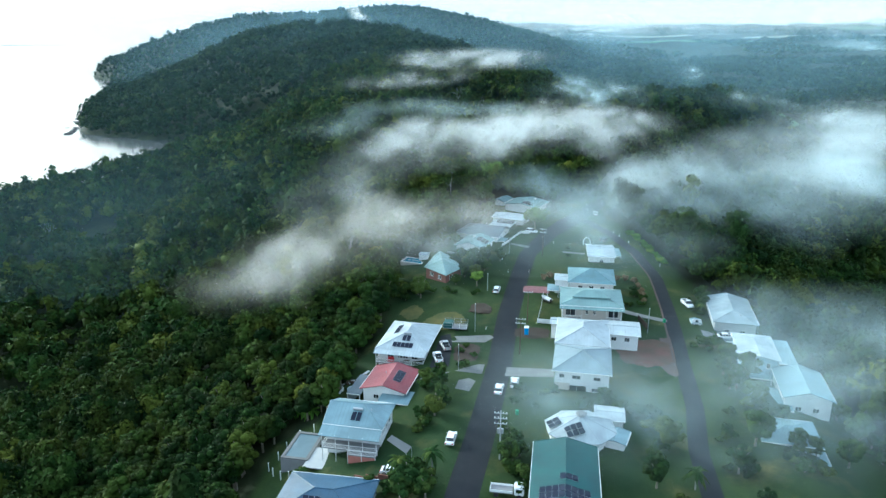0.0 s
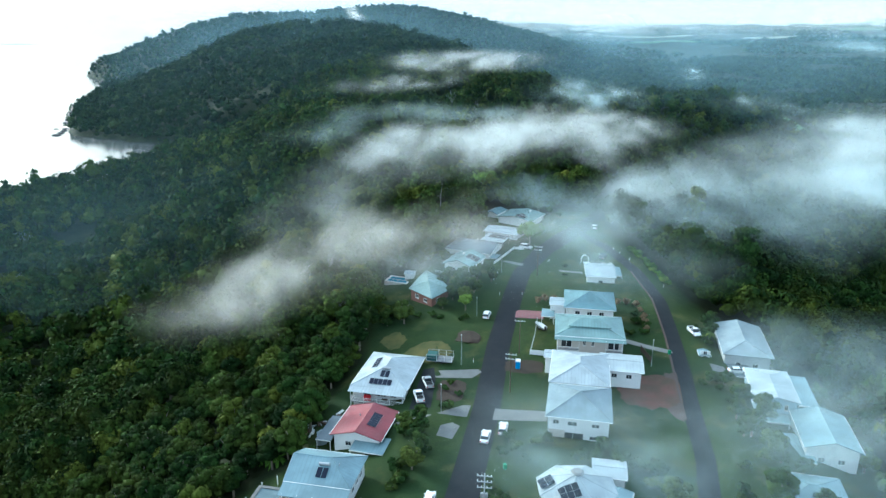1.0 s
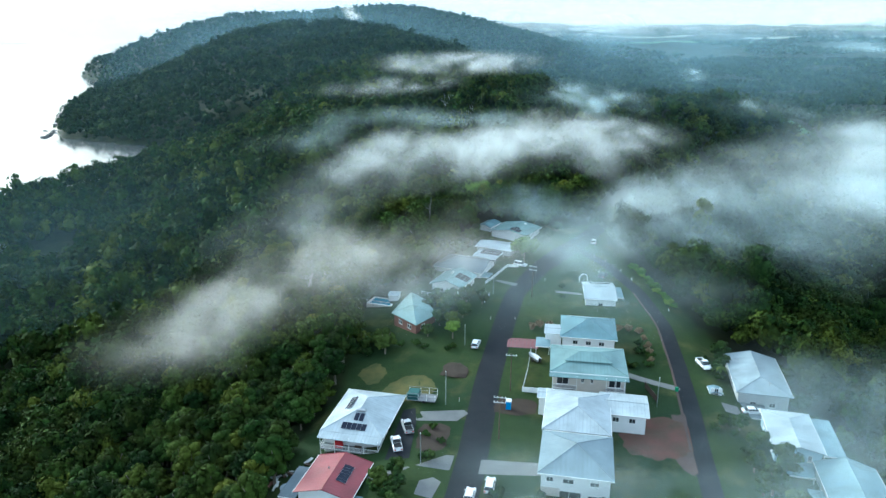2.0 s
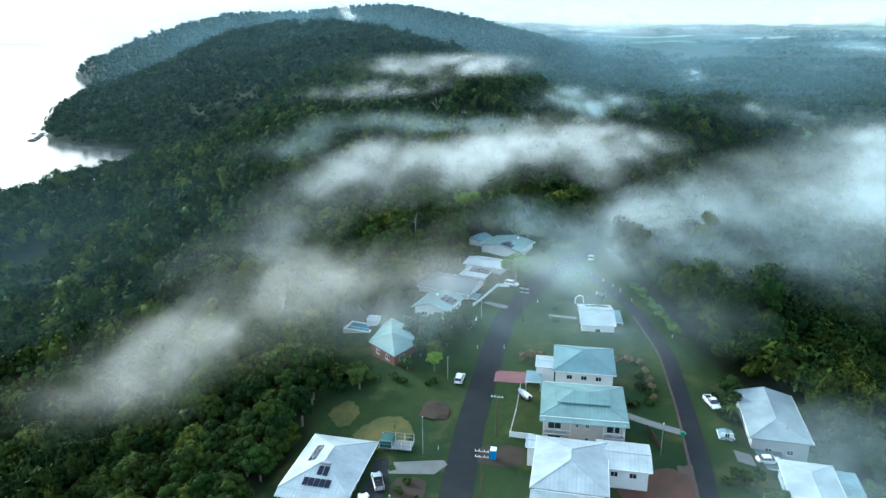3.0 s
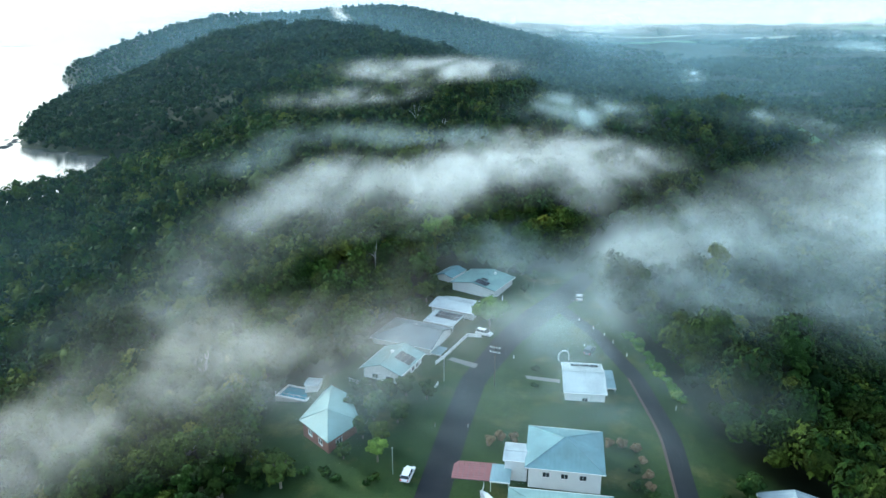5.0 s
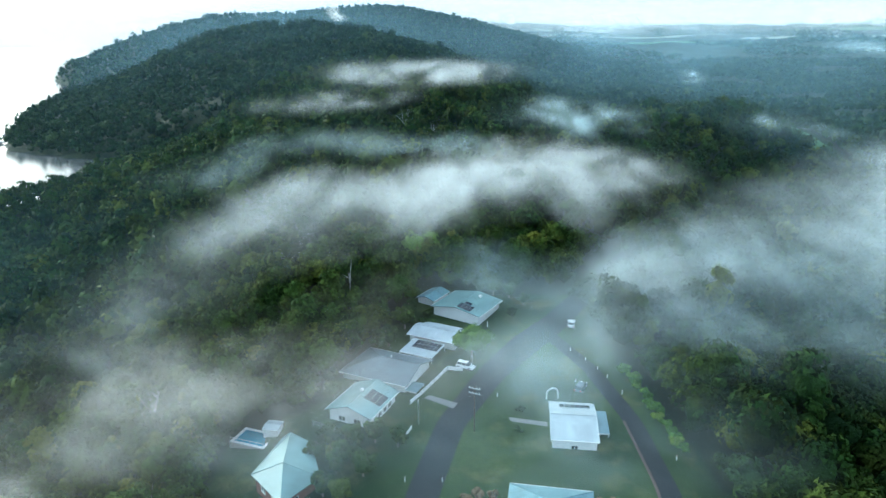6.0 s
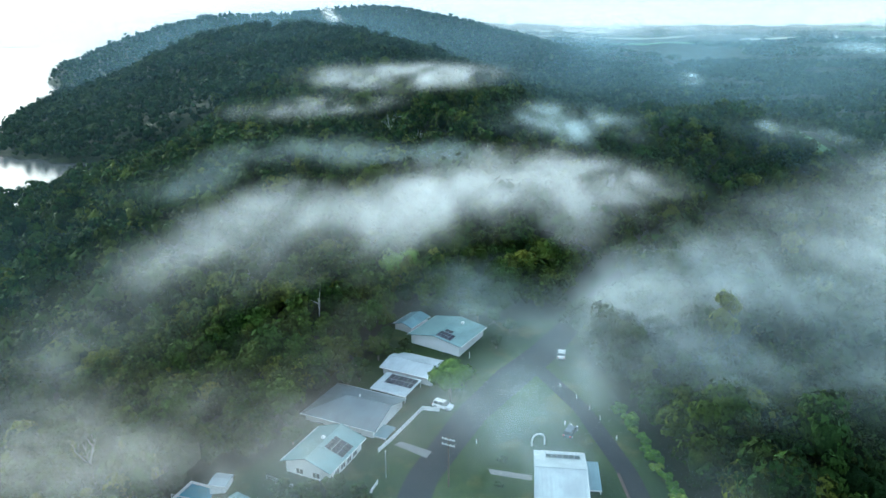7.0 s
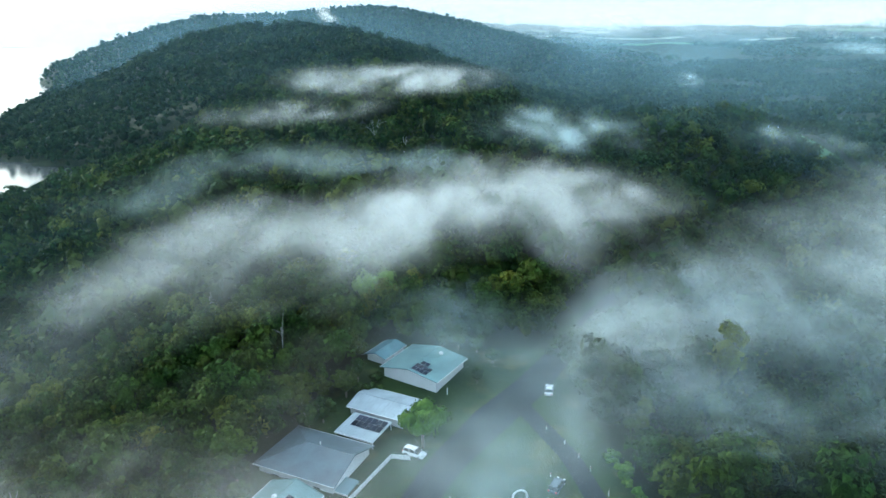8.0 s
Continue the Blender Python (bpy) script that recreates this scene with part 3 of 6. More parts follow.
def verandah(t, x0, y0, x1, y1, floor, top, posts, open_sides="s", mat=None, deck=None):
    """A raised deck with posts and a railing on its open sides; the roof above is the house's own."""
    mat, deck = mat or WHITE, deck or DECK
    part("deck", boxed(x0, y0, floor - 0.2, x1, y1, floor), deck, t)
    spots = []
    for s in open_sides:
        a, b = {"s": ((x0, y0), (x1, y0)), "n": ((x0, y1), (x1, y1)), "w": ((x0, y0), (x0, y1)), "e": ((x1, y0), (x1, y1))}[s]
        n = max(2, int(math.hypot(b[0] - a[0], b[1] - a[1]) / posts) + 1)
        spots += [(a[0] + (b[0] - a[0]) * k / (n - 1), a[1] + (b[1] - a[1]) * k / (n - 1)) for k in range(n)]
        for z in (floor + 0.12, floor + 1.0):
            bm = bmesh.new()
            box(bm, min(a[0], b[0]) - 0.04, min(a[1], b[1]) - 0.04, z, max(a[0], b[0]) + 0.04, max(a[1], b[1]) + 0.04, z + 0.08)
            part("rail", bm, mat, t)
        bm = bmesh.new()
        m = int(math.hypot(b[0] - a[0], b[1] - a[1]) / 0.22)
        for k in range(1, m):
            px, py = a[0] + (b[0] - a[0]) * k / m, a[1] + (b[1] - a[1]) * k / m
            box(bm, px - 0.02, py - 0.02, floor + 0.2, px + 0.02, py + 0.02, floor + 1.0)
        tagged(part("railing_infill", bm, mat, t), kind="stuff")
    for px, py in dict.fromkeys((round(p[0], 2), round(p[1], 2)) for p in spots):
        part("post", boxed(px - 0.06, py - 0.06, 0, px + 0.06, py + 0.06, top), mat, t)


def canopy(label, x, y, rot, w, l, z, roof, fall=0.25, posts=True, name="carport", category="carport", post_mat=None):
    """A light flat roof on posts."""
    z0 = min(gz(x + a, y + b) for a in (-w / 2, w / 2) for b in (-l / 2, l / 2)) - 0.1
    t = thing(name, x, y, z0, rot, label, category)
    h = z - z0
    part("roof", slab(bmesh.new(), [(-w / 2, -l / 2, h - fall), (w / 2, -l / 2, h - fall), (w / 2, l / 2, h), (-w / 2, l / 2, h)], 0.1), roof, t)
    part("fascia", boxed(-w / 2, -l / 2 - 0.06, h - fall - 0.2, w / 2, -l / 2 - 0.003, h - fall + 0.02), WHITE, t)
    if posts:
        for a in (-w / 2 + 0.2, w / 2 - 0.2):
            for b in (-l / 2 + 0.2, l / 2 - 0.2):
                part("post", boxed(a - 0.06, b - 0.06, 0, a + 0.06, b + 0.06, h - fall - 0.05), post_mat or WHITE, t)
    return t, h


def poly_house(label, eaves, ridge, faces, base, eave, wall, roof, inset=0.75, group="houses along the street", wins=()):
    """A house of free outline: eaves as points on the plan, ridge points (x, y, z), faces as indices into both."""
    c = np.mean(np.array(eaves), 0)
    t = thing("house", c[0], c[1], base, 0, label, "house", group)
    E = [(p[0] - c[0], p[1] - c[1], eave - base) for p in eaves]
    pts = E + [(p[0] - c[0], p[1] - c[1], p[2] - base) for p in ridge]
    bm = bmesh.new()
    for f in faces:
        slab(bm, [pts[i] for i in f], 0.12)
    bmesh.ops.remove_doubles(bm, verts=bm.verts, dist=0.002)
    part("roof", bm, roof, t)
    bm = bmesh.new()
    done = set()
    for f in faces:
        for k in range(len(f)):
            e = tuple(sorted((f[k], f[(k + 1) % len(f)])))
            if max(e) >= len(E) and e not in done:
                done.add(e)
                bar(bm, pts[e[0]], pts[e[1]], 0.09, 5)
    part("ridge_cap", bm, roof, t)
    W = [Vector((p[0], p[1], 0)) * (1 - inset / max(2.0, math.hypot(p[0], p[1]))) for p in E]
    h = eave - base - 0.1
    for k in range(len(W)):
        a, b = W[k], W[(k + 1) % len(W)]
        n = (b - a).length
        m = Matrix.Translation(a) @ (b - a).to_track_quat("X", "Z").to_matrix().to_4x4()
        holes = [(u * n - ww / 2, s, u * n + ww / 2, s + hh) for i, u, s, ww, hh in wins if i == k]
        bm = wall_mesh(n, h, 0.2, holes)
        bmesh.ops.transform(bm, matrix=m, verts=bm.verts)
        part("wall", bm, wall, t)
        for q in holes:
            window(t, m, *q, WHITE)
    return t


def build_houses():
    g = "houses along the street"
    # west side of the street
    a = house("house with a dark blue hipped metal roof", -20.8, 105.8, -9, 15.5, 12, 25.2, 0.3, GREY_WALL, R_BLUE, "x", wins=row("s", 3, 1.2) + row("e", 2, 1.2))
    solar(a, -3.2, -5.6, 4, 1, (1.05, 0), (0, 1.7))
    solar(a, -3.2, -3.4, 3, 1, (1.05, 0), (0, 1.7))
    b = house("two-storey white house with a pale blue-grey metal roof and open verandah", -17.4, 131.8, -11.5, 11.4, 9.2, 26.6, 0.45, WHITE, R_BLUEGREY, "x", (False, True), 0.65, 19.6,
              wins=row("e", 3, 4.4, 1.4, 1.1) + row("s", 4, 4.1, 1.6, 1.7) + row("s", 3, 1.0, 1.6, 1.5) + row("w", 3, 4.4))
    heater(b, 0.2, -1.6)
    vent(b, 2.9, -1.2, 0.12)
    verandah(b[0], -5.7, -7.7, 5.7, -4.61, 3.2, 6.3, 2.8, "sw")
    verandah(b[0], 0.2, -9.2, 5.9, -7.75, 3.2, 3.9, 2.8, "se")
    part("base_wall", boxed(0.2, -9.2, -1.0, 5.9, -9.0, 2.95), SALMON, b[0], "salmon block wall under the verandah")
    part("roof_lap", slab(bmesh.new(), [(-6.35, -8.1, 6.15), (6.35, -8.1, 6.15), (6.35, -5.26, 7.1), (-6.35, -5.26, 7.1)], 0.1), R_BLUEGREY, b[0])
    c = house("small white house with a faded red metal roof", -12.4, 151.0, -14, 9.8, 10.6, 24.4, 0.26, WHITE, R_RED, "y", (False, False), 0.7, 19.8, wins=row("s", 2, 2.2) + row("e", 3, 2.2) + row("w", 2, 2.2))
    solar(c, 1.2, -2.4, 1, 6, (2.0, 0), (0, 0.85))
    vent(c, -1.2, 0.5, 0.15)
    canopy("pale carport roof on white posts beside the red-roofed house", -10.7, 144.4, -14, 7.2, 5.6, 23.7, R_BLUEGREY)
    canopy("grey lean-to roof on the side of the red-roofed house", -19.8, 152.5, -14, 3.4, 9.5, 22.4, R_GREY, 0.1, name="lean_to", category="lean-to")
    d = house("large white house with a white hipped metal roof and verandah", -8.66, 171.1, -12.5, 12.0, 16.4, 26.3, 0.34, WHITE, R_WHITE, "y", (True, True), 0.65, 20.4,
              wins=[("s", 0.47, 3.6, 1.3, 1.3), ("s", 0.58, 3.6, 1.3, 1.3), ("s", 0.78, 3.6, 1.6, 1.3), ("s", 0.25, 3.3, 1.8, 2.0)] + row("e", 5, 3.6) + row("e", 3, 0.9) + row("s", 3, 0.9))
    verandah(d[0], -6.1, -10.4, 6.1, -8.21, 2.9, 5.95, 3.0, "swe")
    part("roof_lap", slab(bmesh.new(), [(-6.65, -10.7, 5.5), (6.65, -10.7, 5.5), (6.65, -8.86, 6.0), (-6.65, -8.86, 6.0)], 0.1), R_WHITE, d[0])
    solar(d, -2.6, -7.9, 5, 1, (1.05, 0), (0, 1.7))
    solar(d, -4.0, -1.5, 1, 5, (1.5, 0), (0, 1.0))
    heater(d, 0.4, -3.2)
    poly_house("brown brick house with a pale teal hipped metal roof", [(-6.2, 219.4), (0.9, 210.9), (6.4, 218.6), (3.0, 229.4), (-3.0, 231.2)], [(-0.3, 219.6, 31.2), (-1.0, 229.9, 30.9)],
               [(0, 1, 5), (1, 2, 5), (2, 3, 6, 5), (3, 4, 6), (4, 0, 5, 6)], 24.0, 28.9, BRICK, R_TEAL, wins=[(0, 0.3, 2.6, 1.6, 1.2), (0, 0.7, 2.6, 1.6, 1.2), (1, 0.35, 2.6, 1.8, 1.2), (1, 0.7, 0.4, 1.8, 1.6), (2, 0.5, 2.6, 1.8, 1.2)])
    f = house("low white house with a pale teal gabled metal roof", 11.4, 244.6, -24, 9.4, 11.4, 29.4, 0.34, WHITE, R_TEAL, "y", (False, False), 0.7, 25.6, wins=row("s", 2, 1.6, 1.6, 1.2) + row("e", 4, 1.6, 1.5, 1.2) + row("w", 3, 1.6))
    solar(f, 1.0, -1.4, 3, 4, (1.3, 0), (0, 1.0))
    vent(f, -0.6, 0.8, 0.5, WHITE, "white roof cowl")
    gr = house("wide house with a weathered grey metal roof and white gable", 15.4, 260.6, -25, 16.0, 12.6, 29.3, 0.32, WHITE, R_GREY, "x", (True, False), 0.8, 25.2, wins=row("s", 4, 1.4, 1.6, 1.3) + row("e", 2, 1.4) + row("w", 2, 1.4))
    vent(gr, 1.0, 0.6, 0.18, WHITE)
    canopy("small pale carport in front of the grey-roofed house", 21.6, 253.2, -25, 4.2, 4.2, 28.2, R_BLUEGREY)
    h = house("long house with a white metal roof facing the forest", 27.7, 277.7, -27, 12.6, 8.2, 30.2, 0.2, WHITE, R_WHITE, "x", (False, False), 0.6, 26.0, wins=row("s", 3, 1.5) + row("e", 2, 1.5) + row("w", 2, 1.5))
    patio = canopy("white patio roof with dark panels behind the long house", 23.6, 269.6, -27, 9.0, 7.4, 30.0, R_WHITE, 0.5, name="patio_roof", category="patio roof")
    on_patio = (patio[0], lambda x, y: patio[1] - 0.25 + 0.5 * y / 7.4, 0)
    solar(on_patio, -2.8, -0.6, 6, 2, (1.15, 0), (0, 1.9))
    i = house("house with a pale teal metal roof beside the forest", 35.4, 293.4, -31, 13.8, 12.4, 31.8, 0.17, WHITE, R_TEAL, "y", (False, False), 0.7, 26.6, wins=row("s", 3, 1.6) + row("e", 3, 1.6))
    solar(i, 0.3, -6.2, 4, 2, (1.0, 0), (0, 1.5))
    solar(i, 0.8, -3.0, 2, 1, (1.0, 0), (0, 1.5))
    vent(i, 2.2, 4.0, 0.55, WHITE, "white roof cowl")
    verandah(i[0], 7.0, -5.6, 9.4, 2.0, 1.2, 4.0, 2.6, "s")
    house("small white wing with a teal gabled roof", 26.0, 301.2, -31, 5.0, 8.0, 31.4, 0.3, WHITE, R_TEALB, "y", (False, False), 0.5, 26.4, wins=row("s", 2, 1.6))
    # between the two streets
    j = house("house with a dark green metal roof carrying many solar panels", 21.6, 107.6, -9.5, 10.8, 19.0, 28.4, 0.26, GREY_WALL, R_GREEN, "y", (False, False), 0.6, wins=row("e", 4, 1.4) + row("n", 2, 1.4))
    solar(j, -4.4, -8.0, 8, 2, (1.08, 0), (0, 1.75))
    solar(j, -1.0, -2.9, 3, 1, (1.08, 0), (0, 1.75))
    ang = [math.tau * (k + 0.5) / 8 for k in range(8)]
    k = poly_house("eight-sided white house with a white metal roof", [(27.6 + 7.4 * math.cos(q), 125.2 + 6.8 * math.sin(q)) for q in ang], [(27.4, 125.0, 30.4)], [(n, (n + 1) % 8, 8) for n in range(8)], 23.4, 27.6, WHITE, R_WHITE,
                   wins=[(n, 0.5, 1.4, 1.5, 1.2) for n in (0, 4, 5, 6, 7)])
    part("roof_vent", bar(bar(bmesh.new(), (0, 0, 6.8), (0, 0, 7.25), 0.75, 12), (0, 0, 7.25), (0, 0, 7.5), 1.15, 14, 0.8), DECK, k, "round dark ridge vent")
    slope = lambda x, y: 4.2 + (2.8 - max(abs(x), abs(y)) * 0.37)
    kk = (k, slope, 0)
    solar(kk, -6.4, -1.6, 2, 2, (1.25, 0.3), (-0.25, 1.4))
    solar(kk, -3.4, -5.4, 3, 2, (1.2, 0.35), (-0.3, 1.3))
    house("white wing with a low white metal roof", 34.6, 130.6, -11, 5.4, 5.0, 27.3, 0.16, WHITE, R_WHITE, "x", (False, False), 0.4, 23.4, wins=row("e", 2, 1.4), group="")
    house("low white wing with a pale metal roof", 34.2, 122.6, -24, 4.0, 4.4, 27.0, 0.2, WHITE, R_BLUEGREY, "y", (False, False), 0.4, 23.4, wins=row("e", 1, 1.4), group="")
    ll = house("two-storey white and grey house with a light grey hipped metal roof", 32.4, 149.6, -11.5, 12.0, 12.8, 30.3, 0.34, WHITE, R_LIGHTGREY, "x", (True, True), 0.65, 24.4, lower=None,
               wins=[("s", 0.13, 4.1, 1.2, 1.0), ("s", 0.4, 4.0, 1.9, 1.0), ("s", 0.78, 4.0, 1.6, 0.9), ("s", 0.76, 1.2, 1.6, 0.9), ("s", 0.42, 0.2, 4.2, 2.3)] + row("e", 3, 4.0) + row("w", 3, 4.0))
    part("lower_wall", boxed(-6.0, -6.43, 0.0, -2.6, -6.403, 2.9), CREAM, ll[0])
    part("lower_wall", boxed(2.9, -6.43, 0.0, 6.0, -6.403, 1.15), CREAM, ll[0])
    m = house("white house with a broad white hipped metal roof", 35.4, 165.2, -11.5, 11.8, 15.0, 30.2, 0.3, WHITE, R_WHITE, "y", (True, True), 0.7, 24.6, wins=row("e", 3, 3.8) + row("s", 3, 3.8) + row("w", 3, 3.8))
    house("white wing with a low white metal roof", 45.6, 168.2, -11.5, 8.6, 7.8, 29.9, 0.14, WHITE, R_WHITE, "x", (False, False), 0.6, 24.4, wins=row("s", 2, 3.6) + row("e", 2, 3.6), group="")
    house("white porch with a low white metal roof", 31.2, 172.6, -11.5, 5.0, 3.4, 29.9, 0.12, WHITE, R_WHITE, "x", (False, False), 0.4, 24.6, group="", wins=row("w", 1, 3.6))
    n = house("two-storey cream house with a pale green roof and corner verandahs", 41.2, 184.6, -9, 15.6, 12.6, 31.9, 0.2, CREAM, R_TEAL, "x", (True, True), 0.75, 25.2,
              wins=[("s", 0.42, 4.2, 0.7, 1.5), ("s", 0.55, 4.2, 0.7, 1.2), ("s", 0.55, 1.0, 0.7, 1.2), ("s", 0.14, 3.6, 2.6, 2.2), ("s", 0.87, 3.6, 2.6, 2.2), ("s", 0.14, 0.4, 2.6, 2.2), ("s", 0.87, 0.4, 2.6, 2.2)] + row("e", 3, 4.0) + row("w", 3, 4.0))
    verandah(n[0], -7.8, -8.0, -2.6, -6.31, 3.3, 6.6, 2.6, "sw")
    verandah(n[0], 3.8, -8.0, 7.8, -6.31, 3.3, 6.6, 2.0, "se")
    part("roof_lap", slab(bmesh.new(), [(-8.6, -8.5, 6.4), (8.6, -8.5, 6.4), (8.6, -7.06, 6.7), (-8.6, -7.06, 6.7)], 0.1), R_TEAL, n[0])
    ft, fc = roof_shape(9.6, 5.6, 0.5, 0.3, "x", (True, True))
    bm = bmesh.new()
    for face in fc:
        slab(bm, [(p[0], p[1], p[2] + 8.0) for p in face], 0.12)
    bmesh.ops.remove_doubles(bm, verts=bm.verts, dist=0.002)
    part("raised_roof", bm, R_TEAL, n[0])
    part("raised_wall", boxed(-4.8, -2.8, 7.3, 4.8, 2.8, 7.95), WHITE, n[0])
    o = house("white house with a teal blue hipped metal roof", 45.6, 206.2, -10, 12.8, 12.6, 30.4, 0.36, WHITE, R_TEALB, "x", (True, True), 0.7, 25.4, wins=row("s", 3, 3.0) + row("e", 3, 3.0, 1.0, 1.6) + row("w", 2, 3.0))
    house("white annex with a flat white roof", 36.6, 205.4, -10, 4.0, 5.2, 30.3, 0.08, WHITE, R_WHITE, "x", (False, False), 0.3, 25.6, group="", wins=row("w", 1, 2.6))
    canopy("pale flat carport roof beside the teal-roofed house", 33.4, 201.8, -10, 3.6, 5.0, 28.6, R_BLUEGREY)
    p = house("white shed house with a bright white metal roof", 55.0, 237.2, -7, 8.6, 14.0, 28.6, 0.2, WHITE, R_WHITE, "x", (False, False), 0.4, 25.4, wins=row("e", 2, 1.2) + row("s", 1, 1.0))
    solar(p, -2.6, 4.2, 6, 1, (1.05, 0), (0, 1.7))
    canopy("flat pale patio roof on the side of the white shed house", 60.9, 238.4, -7, 3.0, 8.4, 27.9, R_BLUEGREY, name="patio_roof", category="patio roof")
    # along the lane
    ge = "houses along the lane"
    q = house("long house with a silver-blue gabled metal roof", 81.4, 186.6, -13, 10.6, 18.4, 27.2, 0.26, GREY_WALL, R_SILVER, "y", (True, False), 0.6, 22.6, wins=row("s", 2, 1.4) + row("w", 4, 1.4), group=ge)
    vent(q, 1.5, -6.5, 0.2)
    canopy("grey carport roof over a parked car", 75.8, 175.2, -13, 6.4, 6.0, 24.6, R_GREY)
    s = house("pale blue timber house with a bright white metal roof", 78.2, 162.4, -14, 8.4, 14.4, 27.4, 0.2, BLUE_WALL, R_WHITE, "y", (False, True), 0.5, 21.8, wins=[("s", 0.35, 3.4, 0.8, 1.4), ("s", 0.75, 3.4, 0.8, 1.4)] + row("w", 4, 3.2), group=ge)
    canopy("low pale lean-to roof along the blue house", 84.9, 161.4, -14, 4.2, 14.0, 26.6, R_BLUEGREY, 0.1, name="lean_to", category="lean-to")
    canopy("low white porch roof at the blue house", 75.6, 153.2, -14, 5.6, 3.4, 24.6, R_BLUEGREY, name="lean_to", category="lean-to")
    house("white house with a pale blue-grey hipped metal roof", 82.6, 146.4, -14, 9.6, 13.4, 25.4, 0.32, WHITE, R_BLUEGREY, "y", (False, False), 0.6, 20.6, wins=row("s", 2, 1.6) + row("w", 4, 1.6), group=ge)
    canopy("low pale carport roof along the lane", 76.4, 143.6, -14, 4.4, 10.0, 23.6, R_BLUEGREY)
    house("white house with a pale blue gabled metal roof", 70.2, 126.8, -14, 10.4, 9.0, 25.4, 0.26, WHITE, R_BLUEGREY, "x", (True, True), 0.6, wins=row("s", 3, 1.2) + row("e", 2, 1.2), group=ge)
    house("small shed with a pale blue roof", 73.6, 121.4, -14, 4.0, 6.0, 22.8, 0.2, WHITE, R_BLUEGREY, "y", (False, False), 0.3, name="shed", category="shed", group="")
    house("tiny white garden shed with a pale roof", 69.9, 181.4, -10, 2.4, 3.0, 26.0, 0.3, WHITE, R_BLUEGREY, "y", (False, False), 0.2, name="shed", category="shed", group="", wins=[("s", 0.5, 0.4, 0.9, 1.6)])
    house("tiny white pool shed with a white roof", -6.6, 238.6, -10, 3.0, 3.2, 27.0, 0.15, WHITE, R_WHITE, "x", (False, False), 0.15, 24.2, name="shed", category="shed", group="")


build_houses()


# ---- trees ----
def sphere(sub):
    bm = bmesh.new()
    bmesh.ops.create_icosphere(bm, subdivisions=sub, radius=1.0)
    V = np.array([v.co[:] for v in bm.verts])
    F = np.array([[v.index for v in f.verts] for f in bm.faces])
    bm.free()
    return V, F


ICO = {1: sphere(1), 2: sphere(2)}


def crown(rng, r, h, lobes, leaves, size=0.55, low=0.35, small=0.36, filled=False):
    """A tree's crown from low * h up to h: a core and lobes on its upper side, each a dome of loose sprays of leaves."""
    Vs, Fs, Ss, at = [], [], [], 0
    zc, rz = h * (low + 1) / 2, h * (1 - low) / 2
    SV, SF = ICO[1]
    for k in range(lobes):
        a = 2.399 * k + rng.uniform(-0.5, 0.5)
        u = rng.uniform(-0.3, 1.0)
        q = math.sqrt(max(0.02, 1 - u * u))
        s = r * (small * rng.uniform(0.75, 1.3) if k else 0.62)
        c = np.array([r * 0.74 * q * math.cos(a), r * 0.74 * q * math.sin(a), zc + rz * 0.74 * u]) if k else np.array([0, 0, zc])
        e = np.array([1, 1, 0.85]) if k else np.array([1, 1, rz * 0.85 / (r * 0.8)])
        if not k or filled:
            V = SV * (1 + rng.normal(0, 0.12, (len(SV), 1))) * s * (0.85 if k else 1.0) * e + c
            Vs.append(V), Fs.append(SF + at), Ss.append(np.ones(len(SF), bool))
            at += len(V)
        n_leaf = leaves if k else leaves // 2
        if n_leaf:
            n = rng.normal(size=(n_leaf, 3))
            n[:, 2] = np.abs(n[:, 2]) * 1.0 - 0.15
            n /= np.linalg.norm(n, axis=1)[:, None]
            p = c + n * s * e * rng.uniform(0.8, 1.15, (n_leaf, 1))
            e1 = np.cross(n, rng.normal(size=(n_leaf, 3)))
            e1 /= np.linalg.norm(e1, axis=1)[:, None]
            e2 = np.cross(n, e1) * 0.85 + n * rng.uniform(-0.45, 0.45, (n_leaf, 1))
            w = size * rng.uniform(0.6, 1.35, (n_leaf, 1))
            tri = np.stack([p - e1 * w * 0.55 - e2 * w * 0.4, p + e1 * w * 0.55 - e2 * w * 0.4, p + e2 * w * 0.6], 1).reshape(-1, 3)
            Vs.append(tri), Fs.append(np.arange(n_leaf * 3).reshape(-1, 3) + at), Ss.append(np.zeros(n_leaf, bool))
            at += n_leaf * 3
    return np.concatenate(Vs), np.concatenate(Fs), np.concatenate(Ss)


def trunk_mesh(rng, h, r, limbs=3, spread=1.6, top=0.8):
    bm = bar(bmesh.new(), (0, 0, -0.6), (0.1, 0.05, h * top * 0.6), r, 6, r * 0.7)
    for k in range(limbs):
        a = math.tau * k / limbs + rng.uniform(0, 1)
        bar(bm, (0.1, 0.05, h * top * 0.55), (spread * math.cos(a), spread * math.sin(a), h * top), r * 0.6, 5, r * 0.2)
    return bm


def tree_template(seed, r, h, lobes=11, leaves=34, leaf=None, label="", low=0.3, bark=None, name="tree", category="tree", group=""):
    rng = np.random.default_rng(seed)
    t = thing(name, 0, 0, 0, 0, label, category, group)
    part("trunk", trunk_mesh(rng, h, 0.05 * h ** 0.7 + 0.06, 3, r * 0.5), bark or BARK, t)
    V, F, S = crown(rng, r, h, lobes, leaves, 0.5, low, filled=True)
    c = new("crown", arrays("crown", V, F, leaf or LEAF, S))
    c.parent = t
    return t


